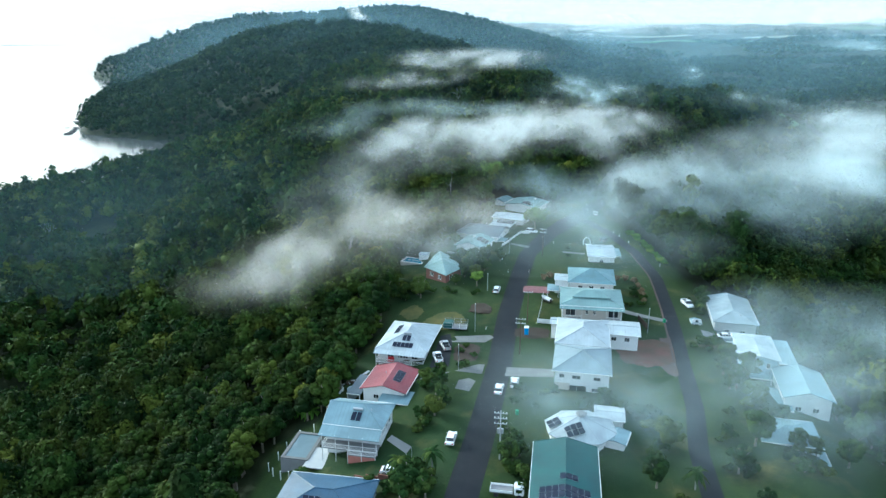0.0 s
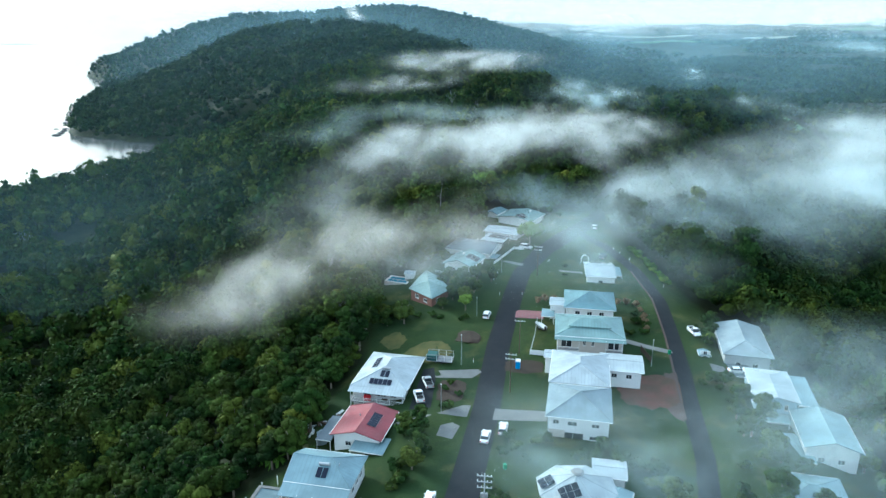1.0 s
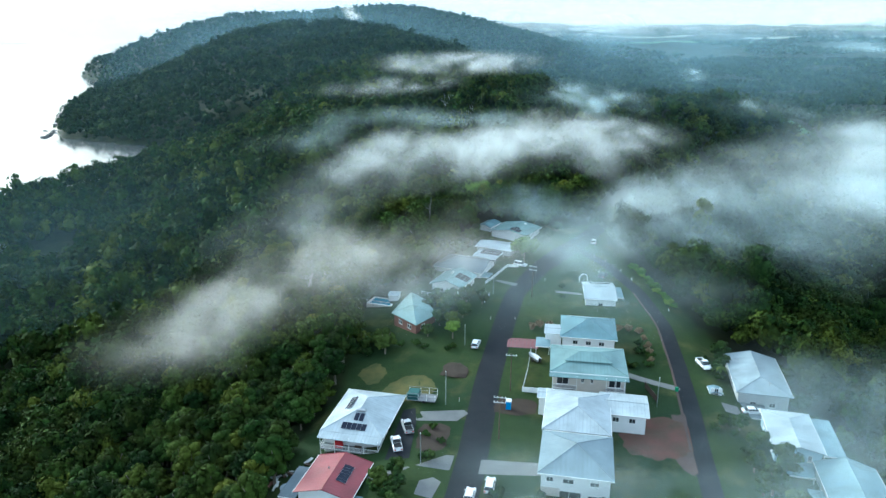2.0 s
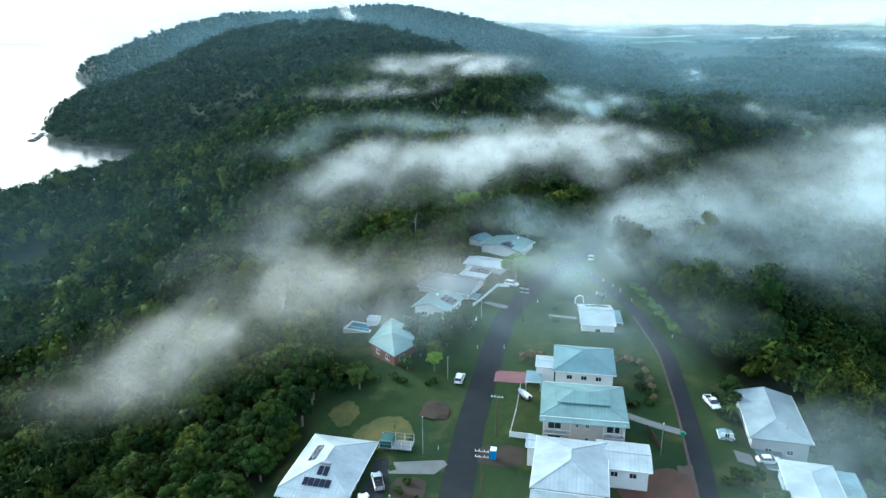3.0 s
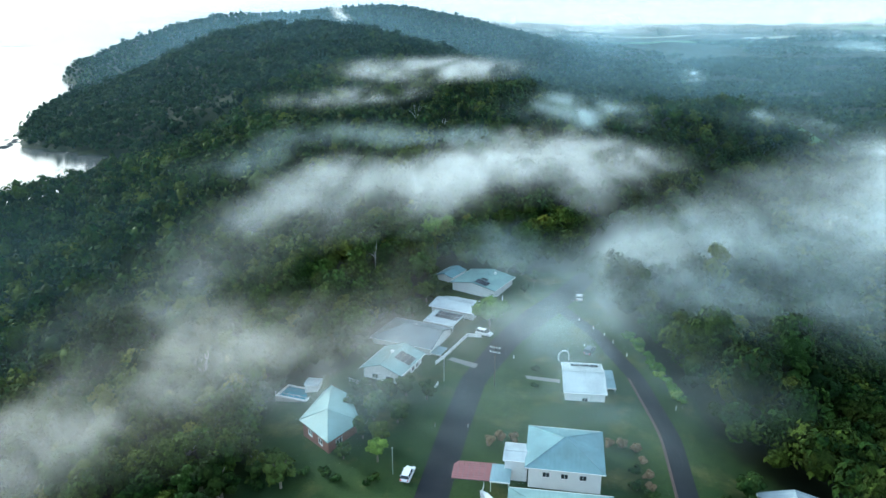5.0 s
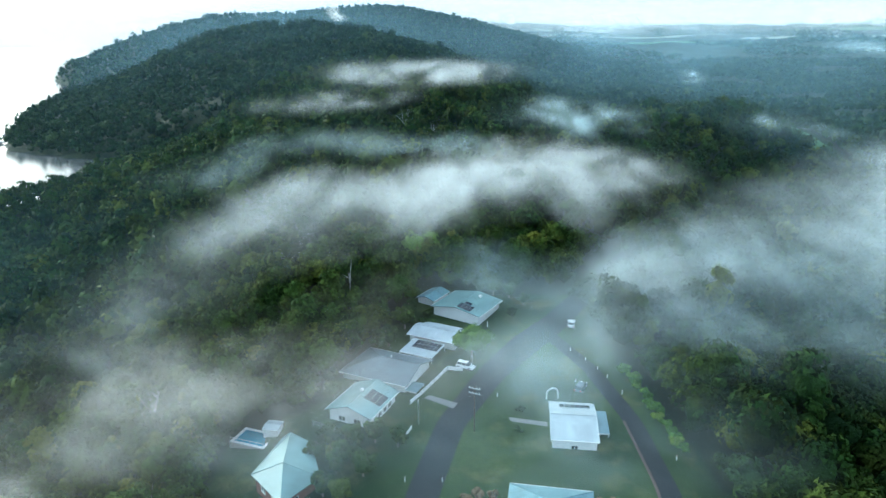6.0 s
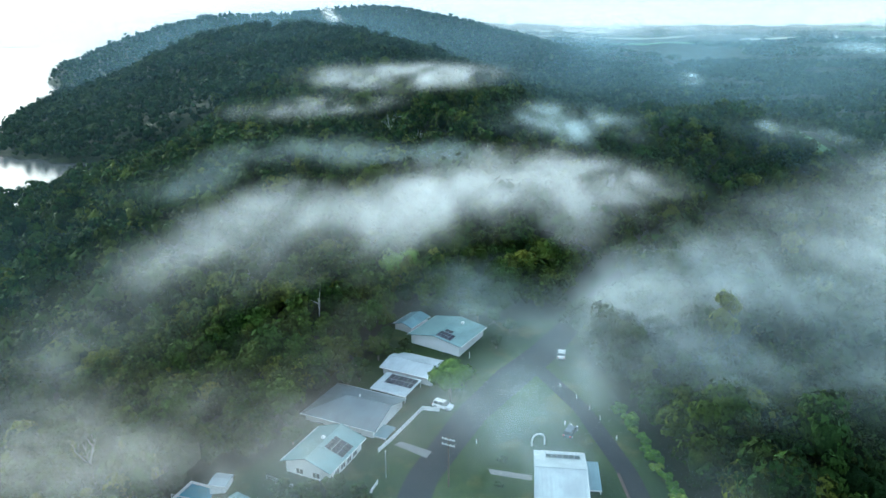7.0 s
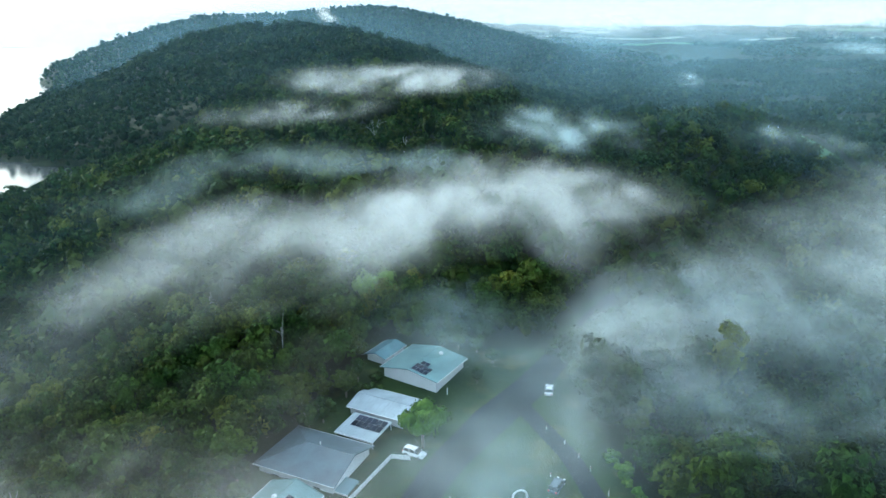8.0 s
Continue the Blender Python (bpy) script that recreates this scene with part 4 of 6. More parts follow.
def scatter(rng, x0, x1, y0, y1, step, keep, wide=False):
    X, Y = np.meshgrid(np.arange(x0, x1, step), np.arange(y0, y1, step))
    X = (X + rng.uniform(-0.5, 0.5, X.shape) * step * 1.1).ravel()
    Y = (Y + rng.uniform(-0.5, 0.5, Y.shape) * step * 1.1).ravel()
    Z = ground_z(X, Y)
    d = np.hypot(X - 20, Y - 75)
    ok = ~in_village(X, Y) & (Z > SEA_Z + 0.9) & ((np.abs(X - 20) < 0.78 * (Y + 40) + 30) | wide) & keep(X, Y, d)
    return X[ok], Y[ok], Z[ok]


def forest(name, rng, XYZ, temps, lo, hi, mat, label):
    X, Y, Z = XYZ
    n = len(X)
    pick = rng.integers(0, len(temps), n)
    s = np.exp(rng.normal(0, 0.27, n)) * (lo + hi) / 2
    s = np.clip(s, lo * 0.6, hi * 1.4)
    tall = s * rng.uniform(0.85, 1.2, n)
    a = rng.uniform(0, math.tau, n)
    own = rng.uniform(0, 1, n)
    Vs, Fs, Ss, Ts, at = [], [], [], [], 0
    for k, (V, F, S) in enumerate(temps):
        i = np.flatnonzero(pick == k)
        ca, sa = np.cos(a[i])[:, None], np.sin(a[i])[:, None]
        sx = s[i][:, None]
        P = np.stack([(V[:, 0] * ca - V[:, 1] * sa) * sx + X[i][:, None], (V[:, 0] * sa + V[:, 1] * ca) * sx + Y[i][:, None], V[:, 2] * tall[i][:, None] + Z[i][:, None]], -1)
        Vs.append(P.reshape(-1, 3))
        Fs.append((F[None] + (np.arange(len(i)) * len(V))[:, None, None]).reshape(-1, 3) + at)
        Ss.append(np.tile(S, len(i))), Ts.append(np.repeat(own[i], len(V)))
        at += len(i) * len(V)
    V, F = np.concatenate(Vs), np.concatenate(Fs)
    me = arrays(name, V, F, mat, np.concatenate(Ss))
    me.attributes.new("tint", "FLOAT", "POINT").data.foreach_set("value", np.concatenate(Ts).astype(np.float32))
    return tagged(new(name, me), label, "forest", kind="stuff")


def build_forest():
    rng = np.random.default_rng(5)
    temps = [tree_template(20 + k, rng.uniform(2.5, 3.7), rng.uniform(7.5, 10.5), 16, 34, LEAF, "dense dark green rainforest tree on the slope", 0.08, group="trees of the slope below the houses") for k in range(7)]
    near = lambda x, y, d: (x < 0) & (y < 215) & (x > -105)
    X, Y, Z = scatter(rng, -110, 0, 108, 215, 4.3, near)
    order = np.argsort(np.hypot(X + 20, Y - 130))
    used = order[:290]
    for n, i in enumerate(used):
        m = pose(X[i], Y[i], Z[i] - 0.3, 0, 0, rng.uniform(0, 360)) @ Matrix.Diagonal((*[rng.uniform(0.75, 1.2)] * 3, 1))
        if n < 7:
            temps[n].matrix_basis = m
            temps[n].scale = m.to_scale()
        else:
            t = copy_thing(temps[n % 7], pose(0, 0, 0))
            t.matrix_basis = m
    reach = np.hypot(X[used] + 20, Y[used] - 130).max()
    taken = lambda x, y: (x < 0) & (x > -108) & (y > 108) & (y < 215) & (np.hypot(x + 20, y - 130) < reach)
    spur = lambda x, y: (x > -64) & (x < 72) & (y > 186) & (y < 342) & ((x < 40) | (y > 290))
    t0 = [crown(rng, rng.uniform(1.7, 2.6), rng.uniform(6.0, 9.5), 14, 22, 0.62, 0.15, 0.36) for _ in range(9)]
    forest("near_forest", rng, scatter(rng, -66, 74, 184, 344, 3.35, lambda x, y, d: spur(x, y) & ~taken(x, y)), t0, 0.85, 1.3, LEAF_SPUR_LIT, "dense green rainforest canopy with yellowish crowns behind the houses")
    t1 = [crown(rng, rng.uniform(2.5, 3.6), rng.uniform(7.5, 10), 12, 32, 0.68, 0.2, 0.42) for _ in range(8)]
    forest("near_forest", rng, scatter(rng, -330, 330, 90, 400, 4.7, lambda x, y, d: (d < 240) & ~taken(x, y) & ~spur(x, y)), t1, 0.95, 1.35, LEAF, "dense dark green rainforest canopy on the hillside")
    t2 = [crown(rng, rng.uniform(2.8, 3.8), rng.uniform(7.5, 10), 8, 12, 1.2, 0.15, 0.46) for _ in range(8)]
    forest("hill_forest", rng, scatter(rng, -700, 700, 150, 860, 7.1, lambda x, y, d: (d >= 240) & (d < 760)), t2, 1.0, 1.5, LEAF, "rainforest canopy covering the hills")
    t3 = [crown(rng, rng.uniform(3.6, 4.6), rng.uniform(7.5, 9.5), 5, 6, 2.3, 0.1, 0.5) for _ in range(8)]
    forest("far_forest", rng, scatter(rng, -1100, 700, 600, 1500, 9.2, lambda x, y, d: (d >= 760) & (d < 1330) & (x < 260 + 0.15 * (y - 700))), t3, 0.8, 1.35, LEAF_FAR_HAZY, "far wooded ridge above the sea")
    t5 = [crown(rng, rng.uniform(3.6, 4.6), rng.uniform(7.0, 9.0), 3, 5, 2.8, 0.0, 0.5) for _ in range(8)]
    forest("far_forest", rng, scatter(rng, -1100, 900, 1200, 2400, 10.5, lambda x, y, d: (d >= 1330) & (d < 2500) & (x < 260 + 0.15 * (y - 700))), t5, 0.8, 1.3, LEAF_FAR_HAZY, "distant wooded hills above the sea")
    forest("rear_forest", rng, scatter(rng, -360, 420, -320, 420, 14.0, lambda x, y, d: np.abs(x - 20) >= 0.78 * (y + 40) + 30, True), t3, 0.8, 1.3, LEAF, "dense forest on the slopes behind the first houses")
    t4 = [crown(rng, rng.uniform(4.2, 5.4), rng.uniform(7.5, 10.0), 3, 5, 3.0, 0.0, 0.5) for _ in range(8)]
    t6 = [crown(rng, rng.uniform(6.0, 9.0), rng.uniform(6.0, 8.0), 1, 8, 4.0, 0.0) for _ in range(8)]
    forest("plain_forest", rng, scatter(rng, 200, 1900, 600, 2300, 12.2, lambda x, y, d: (d >= 760) & (x >= 260 + 0.15 * (y - 700)) & (np.sin(x / 60 + np.sin(y / 90)) + np.sin(y / 47) > -1.1)), t4, 0.8, 1.35, LEAF_FAR_HAZY, "wooded plain reaching to the horizon")
    forest("plain_forest", rng, scatter(rng, 200, 3300, 2300, 4700, 23.0, lambda x, y, d: np.sin(x / 190 + np.sin(y / 140)) + np.sin(y / 77) + np.sin(x / 83) > 0.1), t6, 1.0, 1.7, LEAF_FAR_HAZY, "distant belts of trees between pale fields")


build_forest()


# ---- mist ----
def value_noise(P, scale, seed):
    """Smooth random field between 0 and 1."""
    rng = np.random.default_rng(seed)
    G = rng.random((32, 32, 32))
    Q = P / scale
    i = np.floor(Q).astype(int)
    f = Q - i
    f = f * f * (3 - 2 * f)
    out = 0
    for a in (0, 1):
        for b in (0, 1):
            for c in (0, 1):
                w = (f[..., 0] if a else 1 - f[..., 0]) * (f[..., 1] if b else 1 - f[..., 1]) * (f[..., 2] if c else 1 - f[..., 2])
                out = out + w * G[(i[..., 0] + a) % 32, (i[..., 1] + b) % 32, (i[..., 2] + c) % 32]
    return out


def billow(P, scale, seed):
    return sum(value_noise(P * (1, 0.45, 1.5), scale / 2 ** k, seed + k) * 0.55 ** k for k in range(4)) / 2.02


def mist_bank(label, nodes, gap, strength, seed, size, mat, feather=0.25, step=2.2):
    """A bank of drifting mist along a line of (x, y, z, radius, height), built from thin upright layers of changing thickness."""
    N = np.array(nodes, float)
    k = np.linspace(0, len(N) - 1, (len(N) - 1) * 4 + 1)
    C = np.stack([np.interp(k, np.arange(len(N)), N[:, c]) for c in range(5)], 1)
    r, h = C[:, 3].max() * 1.7, C[:, 4].max() * 1.9
    xs, zs = np.arange(C[:, 0].min() - r, C[:, 0].max() + r, step), np.arange(C[:, 2].min() - h, C[:, 2].max() + h, step * 0.6)
    X, Z = np.meshgrid(xs, zs)
    Vs, Fs, Ts, at = [], [], [], 0
    nz, nx = X.shape
    i = (np.arange(nz - 1)[:, None] * nx + np.arange(nx - 1)).ravel()
    quads = np.stack([i, i + 1, i + nx + 1, i + nx], 1)
    for j, y in enumerate(np.arange(C[:, 1].min() - r, C[:, 1].max() + r, gap)):
        Y = y + 0.35 * gap * np.sin(X / 11 + 2.1 * j) + 0.3 * gap * np.sin(Z / 5 + j)
        P = np.stack([X, Y, Z], -1)
        d = 0.0
        for c in C:
            d = np.maximum(d, np.exp(-((X - c[0]) ** 2 + (Y - c[1]) ** 2) / (2 * (c[3] * 0.72) ** 2) - (Z - c[2]) ** 2 / (2 * (c[4] * np.where(Z > c[2], 0.42, 0.8)) ** 2)))
        Q = P + 0.6 * size * (np.stack([billow(P, size * 1.3, seed + s) for s in (70, 80, 90)], -1) - 0.5)
        n = billow(Q, size, seed)
        T = strength * (feather * smoothstep(0.05, 0.8, d) + 1.9 * smoothstep(0.3, 0.8, 0.62 * d + 1.5 * (n - 0.5)) * smoothstep(0.03, 0.3, d))
        F = quads[T.ravel()[quads].max(1) > 0.003]
        if not len(F):
            continue
        use, inv = np.unique(F, return_inverse=True)
        Vs.append(P.reshape(-1, 3)[use]), Ts.append(T.ravel()[use]), Fs.append(inv.reshape(-1, 4) + at)
        at += len(use)
    V, F, T = np.concatenate(Vs), np.concatenate(Fs), np.concatenate(Ts)
    me = arrays("mist_bank", V, F, mat, True)
    me.attributes.new("thickness", "FLOAT", "POINT").data.foreach_set("value", T.astype(np.float32))
    return tagged(new("mist_bank", me), label, "mist", kind="stuff")


def mist_puff(label, centre, radii, layers, strength, seed, size, mat, lean=0.0):
    """A far tuft of mist: thin upright layers one behind the other, thickest in the middle."""
    (x, y, z), (rx, ry, rz) = centre, radii
    U, W = np.meshgrid(np.linspace(-2.4, 2.4, 44), np.linspace(-2.4, 2.4, 26))
    Vs, Fs, Ts = [], [], []
    i = (np.arange(25)[:, None] * 44 + np.arange(43)).ravel()
    for k in range(layers):
        v = (k - (layers - 1) / 2) / max(1, (layers - 1) / 2) * 1.5
        P = np.stack([x + U * rx, y + v * ry + 0.15 * ry * np.sin(U * 3 + k), z + W * rz + lean * U * rz], -1)
        n = billow(P, size, seed)
        d = np.exp(-0.5 * (U ** 2 + v * v + W ** 2) * 1.3)
        T = strength * smoothstep(0.04, 0.8, d) * (0.15 + 2.2 * smoothstep(0.4, 0.62, n))
        Vs.append(P.reshape(-1, 3)), Ts.append(T.ravel()), Fs.append(np.stack([i, i + 1, i + 45, i + 44], 1) + k * 44 * 26)
    me = arrays("mist_puff", np.concatenate(Vs), np.concatenate(Fs), mat, True)
    me.attributes.new("thickness", "FLOAT", "POINT").data.foreach_set("value", np.concatenate(Ts).astype(np.float32))
    return tagged(new("mist_puff", me), label, "mist", kind="stuff")


def build_mist():
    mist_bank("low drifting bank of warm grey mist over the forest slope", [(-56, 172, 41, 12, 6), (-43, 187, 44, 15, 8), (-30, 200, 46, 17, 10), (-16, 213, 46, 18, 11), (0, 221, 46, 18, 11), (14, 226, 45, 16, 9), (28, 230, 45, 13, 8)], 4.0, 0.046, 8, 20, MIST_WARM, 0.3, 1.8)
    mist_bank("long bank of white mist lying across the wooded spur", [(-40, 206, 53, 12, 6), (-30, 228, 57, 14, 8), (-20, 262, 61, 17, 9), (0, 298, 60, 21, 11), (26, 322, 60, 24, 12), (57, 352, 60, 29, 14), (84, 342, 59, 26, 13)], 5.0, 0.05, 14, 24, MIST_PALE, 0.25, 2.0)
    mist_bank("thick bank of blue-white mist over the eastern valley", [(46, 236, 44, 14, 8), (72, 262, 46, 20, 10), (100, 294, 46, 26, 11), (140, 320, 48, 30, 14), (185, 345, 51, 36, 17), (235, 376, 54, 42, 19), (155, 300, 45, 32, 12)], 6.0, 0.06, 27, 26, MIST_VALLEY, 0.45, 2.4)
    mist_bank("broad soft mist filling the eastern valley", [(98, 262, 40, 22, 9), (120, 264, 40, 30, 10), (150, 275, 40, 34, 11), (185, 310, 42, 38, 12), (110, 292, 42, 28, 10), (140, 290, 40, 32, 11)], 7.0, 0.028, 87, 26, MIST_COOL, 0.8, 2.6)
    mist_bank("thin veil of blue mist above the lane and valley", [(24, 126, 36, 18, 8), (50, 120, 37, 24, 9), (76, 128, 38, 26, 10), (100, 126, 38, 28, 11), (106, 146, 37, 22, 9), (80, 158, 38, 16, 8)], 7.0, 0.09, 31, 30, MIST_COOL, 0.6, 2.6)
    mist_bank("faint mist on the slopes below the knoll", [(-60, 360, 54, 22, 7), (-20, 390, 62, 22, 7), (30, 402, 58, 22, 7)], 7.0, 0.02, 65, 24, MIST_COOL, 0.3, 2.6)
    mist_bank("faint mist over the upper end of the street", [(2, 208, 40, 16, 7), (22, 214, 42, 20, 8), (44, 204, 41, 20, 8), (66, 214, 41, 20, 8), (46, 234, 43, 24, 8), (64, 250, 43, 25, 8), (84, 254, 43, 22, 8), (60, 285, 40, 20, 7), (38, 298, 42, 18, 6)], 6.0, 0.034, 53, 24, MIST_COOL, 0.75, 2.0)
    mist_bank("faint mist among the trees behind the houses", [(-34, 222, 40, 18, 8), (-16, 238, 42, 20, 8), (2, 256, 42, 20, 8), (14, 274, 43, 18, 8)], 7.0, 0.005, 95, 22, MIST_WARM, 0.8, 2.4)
    mist_puff("ribbon of mist behind the wooded knoll", (14, 470, 82.5), (36, 12, 4.4), 8, 0.075, 43, 40, MIST_PALE, 0.12)
    mist_puff("wisp of mist lying on the knoll", (-22, 440, 72), (26, 10, 3.6), 6, 0.04, 44, 14, MIST_PALE, 0.5)
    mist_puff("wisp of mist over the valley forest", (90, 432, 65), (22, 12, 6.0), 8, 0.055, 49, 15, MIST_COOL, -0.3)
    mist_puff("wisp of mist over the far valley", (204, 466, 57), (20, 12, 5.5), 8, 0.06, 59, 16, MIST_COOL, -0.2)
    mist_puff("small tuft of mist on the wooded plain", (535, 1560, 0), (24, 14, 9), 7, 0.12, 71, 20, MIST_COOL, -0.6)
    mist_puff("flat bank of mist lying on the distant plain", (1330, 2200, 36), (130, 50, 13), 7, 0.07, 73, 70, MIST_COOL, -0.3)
    mist_puff("wisp of mist in the saddle of the far hill", (-212, 1880, 120), (18, 12, 14), 7, 0.1, 77, 24, MIST_WARM, -0.9)


build_mist()


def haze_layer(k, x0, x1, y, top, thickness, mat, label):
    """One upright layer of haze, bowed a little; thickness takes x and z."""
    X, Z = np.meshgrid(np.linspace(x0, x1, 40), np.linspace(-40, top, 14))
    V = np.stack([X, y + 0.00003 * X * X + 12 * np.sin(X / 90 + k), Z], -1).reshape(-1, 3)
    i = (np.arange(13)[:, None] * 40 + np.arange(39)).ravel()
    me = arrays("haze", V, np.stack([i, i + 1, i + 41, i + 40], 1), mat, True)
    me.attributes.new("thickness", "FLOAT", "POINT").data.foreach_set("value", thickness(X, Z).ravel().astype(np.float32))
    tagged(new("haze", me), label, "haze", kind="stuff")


def build_haze():
    """Morning haze: upright layers from the near hills out to the horizon, thinning upwards."""
    for k, y in enumerate([310, 370, 440, 620, 820, 1020, 1180] + list(range(1320, 1560, 60)) + list(range(1700, 3000, 250))):
        x0 = max(-0.85 * y - 150, float(coast_x(y)) - 60)
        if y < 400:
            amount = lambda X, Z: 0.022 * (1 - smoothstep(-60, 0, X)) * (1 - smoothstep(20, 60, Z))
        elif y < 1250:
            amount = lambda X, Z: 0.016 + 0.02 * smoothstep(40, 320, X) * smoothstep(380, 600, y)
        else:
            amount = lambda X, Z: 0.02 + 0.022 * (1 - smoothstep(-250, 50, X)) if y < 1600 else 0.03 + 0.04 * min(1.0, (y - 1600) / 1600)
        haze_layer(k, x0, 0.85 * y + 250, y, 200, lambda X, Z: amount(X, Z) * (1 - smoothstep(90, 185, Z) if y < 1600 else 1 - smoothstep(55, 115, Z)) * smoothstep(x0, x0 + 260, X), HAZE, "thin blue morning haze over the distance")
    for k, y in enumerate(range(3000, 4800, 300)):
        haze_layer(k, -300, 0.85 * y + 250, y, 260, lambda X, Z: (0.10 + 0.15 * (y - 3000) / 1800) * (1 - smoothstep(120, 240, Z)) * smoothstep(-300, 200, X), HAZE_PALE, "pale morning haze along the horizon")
    for k, y in enumerate(range(2600, 4800, 360)):
        x1 = float(coast_x(y)) - 40
        haze_layer(k, -0.85 * y - 150, x1, y, 200, lambda X, Z: 0.14 * (1 - smoothstep(60, 190, Z)) * (1 - smoothstep(x1 - 300, x1, X)), HAZE_SEA, "bright white haze over the sea")


build_haze()


# ---- paved and bare ground in the village ----
def build_paving():
    patch("driveway", [(-6.6, 152.2), (-5.8, 149.9), (9.2, 151.6), (10.2, 156.2), (8.6, 156.4)], CONCRETE, "pale concrete driveway to the red-roofed house", "driveway")
    patch("driveway", [(2.4, 168.8), (10.9, 168.6), (13.4, 171.6), (12.6, 173.0), (1.0, 173.0)], CONCRETE, "pale concrete driveway to the white house", "driveway")
    patch("driveway", [(-3.4, 156.6), (1.4, 155.6), (2.4, 168.0), (2.0, 174.0), (-0.6, 174.0)], ASPHALT, "dark paved parking strip beside the white house", "driveway")
    patch("garden_bed", [(2.2, 157.2), (8.4, 157.4), (10.0, 167.6), (3.0, 167.8)], MULCH, "dark mulched garden bed", "garden bed", 0.07)
    patch("driveway", [(2.7, 144.5), (5.9, 143.2), (7.6, 148.0), (6.1, 149.4), (3.6, 148.4)], CONCRETE, "short pale concrete crossover", "driveway")
    patch("driveway", [(13.4, 150.4), (26.1, 149.8), (26.4, 153.8), (14.2, 155.0)], CONCRETE, "pale concrete driveway to the grey-roofed house", "driveway")
    patch("driveway", [(18.4, 171.4), (28.2, 170.6), (29.0, 177.6), (19.6, 178.2)], MULCH, "dark gravel parking yard", "yard")
    ribbon("driveway", [(50.2, 190.4), (53.5, 187.6), (57.0, 184.9), (62.5, 182.0)], 2.2, CONCRETE, "curving pale concrete driveway to the lane", "driveway")
    patch("bare_earth", [(45.0, 171.0), (57.6, 170.0), (61.0, 162.0), (55.5, 156.0), (48.9, 154.6), (43.0, 158.0)], RED_DIRT, "patch of bare red earth", "bare earth", 0.06)
    patch("bare_earth", [(55.5, 171.0), (60.6, 172.0), (57.0, 150.0), (52.4, 150.0)], ASPHALT_RED, "reddish gravel beside the lane", "bare earth", 0.055)
    patch("bare_earth", [(-6.5, 186.0), (0.0, 190.0), (6.0, 187.0), (6.6, 180.0), (0.5, 177.0), (-5.0, 179.0)], DIRT, "worn orange-brown patch of lawn", "bare earth", 0.05)
    patch("bare_earth", [(-14, 196.0), (-8.0, 200.0), (-5.0, 192.0), (-9.0, 187.0)], DIRT, "worn brown patch of lawn", "bare earth", 0.05)
    patch("path", [(24.3, 249.3), (25.6, 250.4), (32.2, 246.8), (31.2, 244.6)], CONCRETE, "pale concrete path to the street", "path")
    patch("path", [(42.3, 241.6), (50.2, 239.6), (50.0, 238.0), (42.6, 240.0)], CONCRETE, "white concrete strip beside the shed house", "path")
    patch("yard", [(69.5, 176.5), (73.0, 176.0), (72.6, 172.0), (69.0, 172.6)], CONCRETE, "pale concrete slab by the lane", "slab")
    # pad of red paving bricks
    t = thing("brick_pad", 28.8, 205.8, gz(28.8, 205.8) + 0.03, -8, "pad of dull red paving bricks beside the street", "paving")
    part("bed", boxed(-4.0, -2.8, -0.12, 4.0, 2.8, 0.0), CONCRETE, t)
    paver = plain("red_paver", (0.24, 0.11, 0.115), 0.85, vary=0.25, scale=0.7)
    me = mesh_of(boxed(-0.47, -0.33, 0.0, 0.47, 0.33, 0.05), paver)
    for i in range(8):
        for j in range(8):
            b = new("brick", me)
            b.parent, b.location = t, (-3.5 + i, -2.45 + 0.7 * j, 0)
    # heap of dark soil by the street
    t = thing("soil_mound", 10.8, 191.0, gz(10.8, 191.0), 8, "low mound of dark mulch on the lawn", "mound")
    rng = np.random.default_rng(2)
    V, F = ICO[2]
    V = V * (1 + rng.normal(0, 0.15, (len(V), 1))) * (3.2, 4.4, 0.5)
    c = new("soil", arrays("soil", V, F, MULCH, False))
    c.parent = t


build_paving()


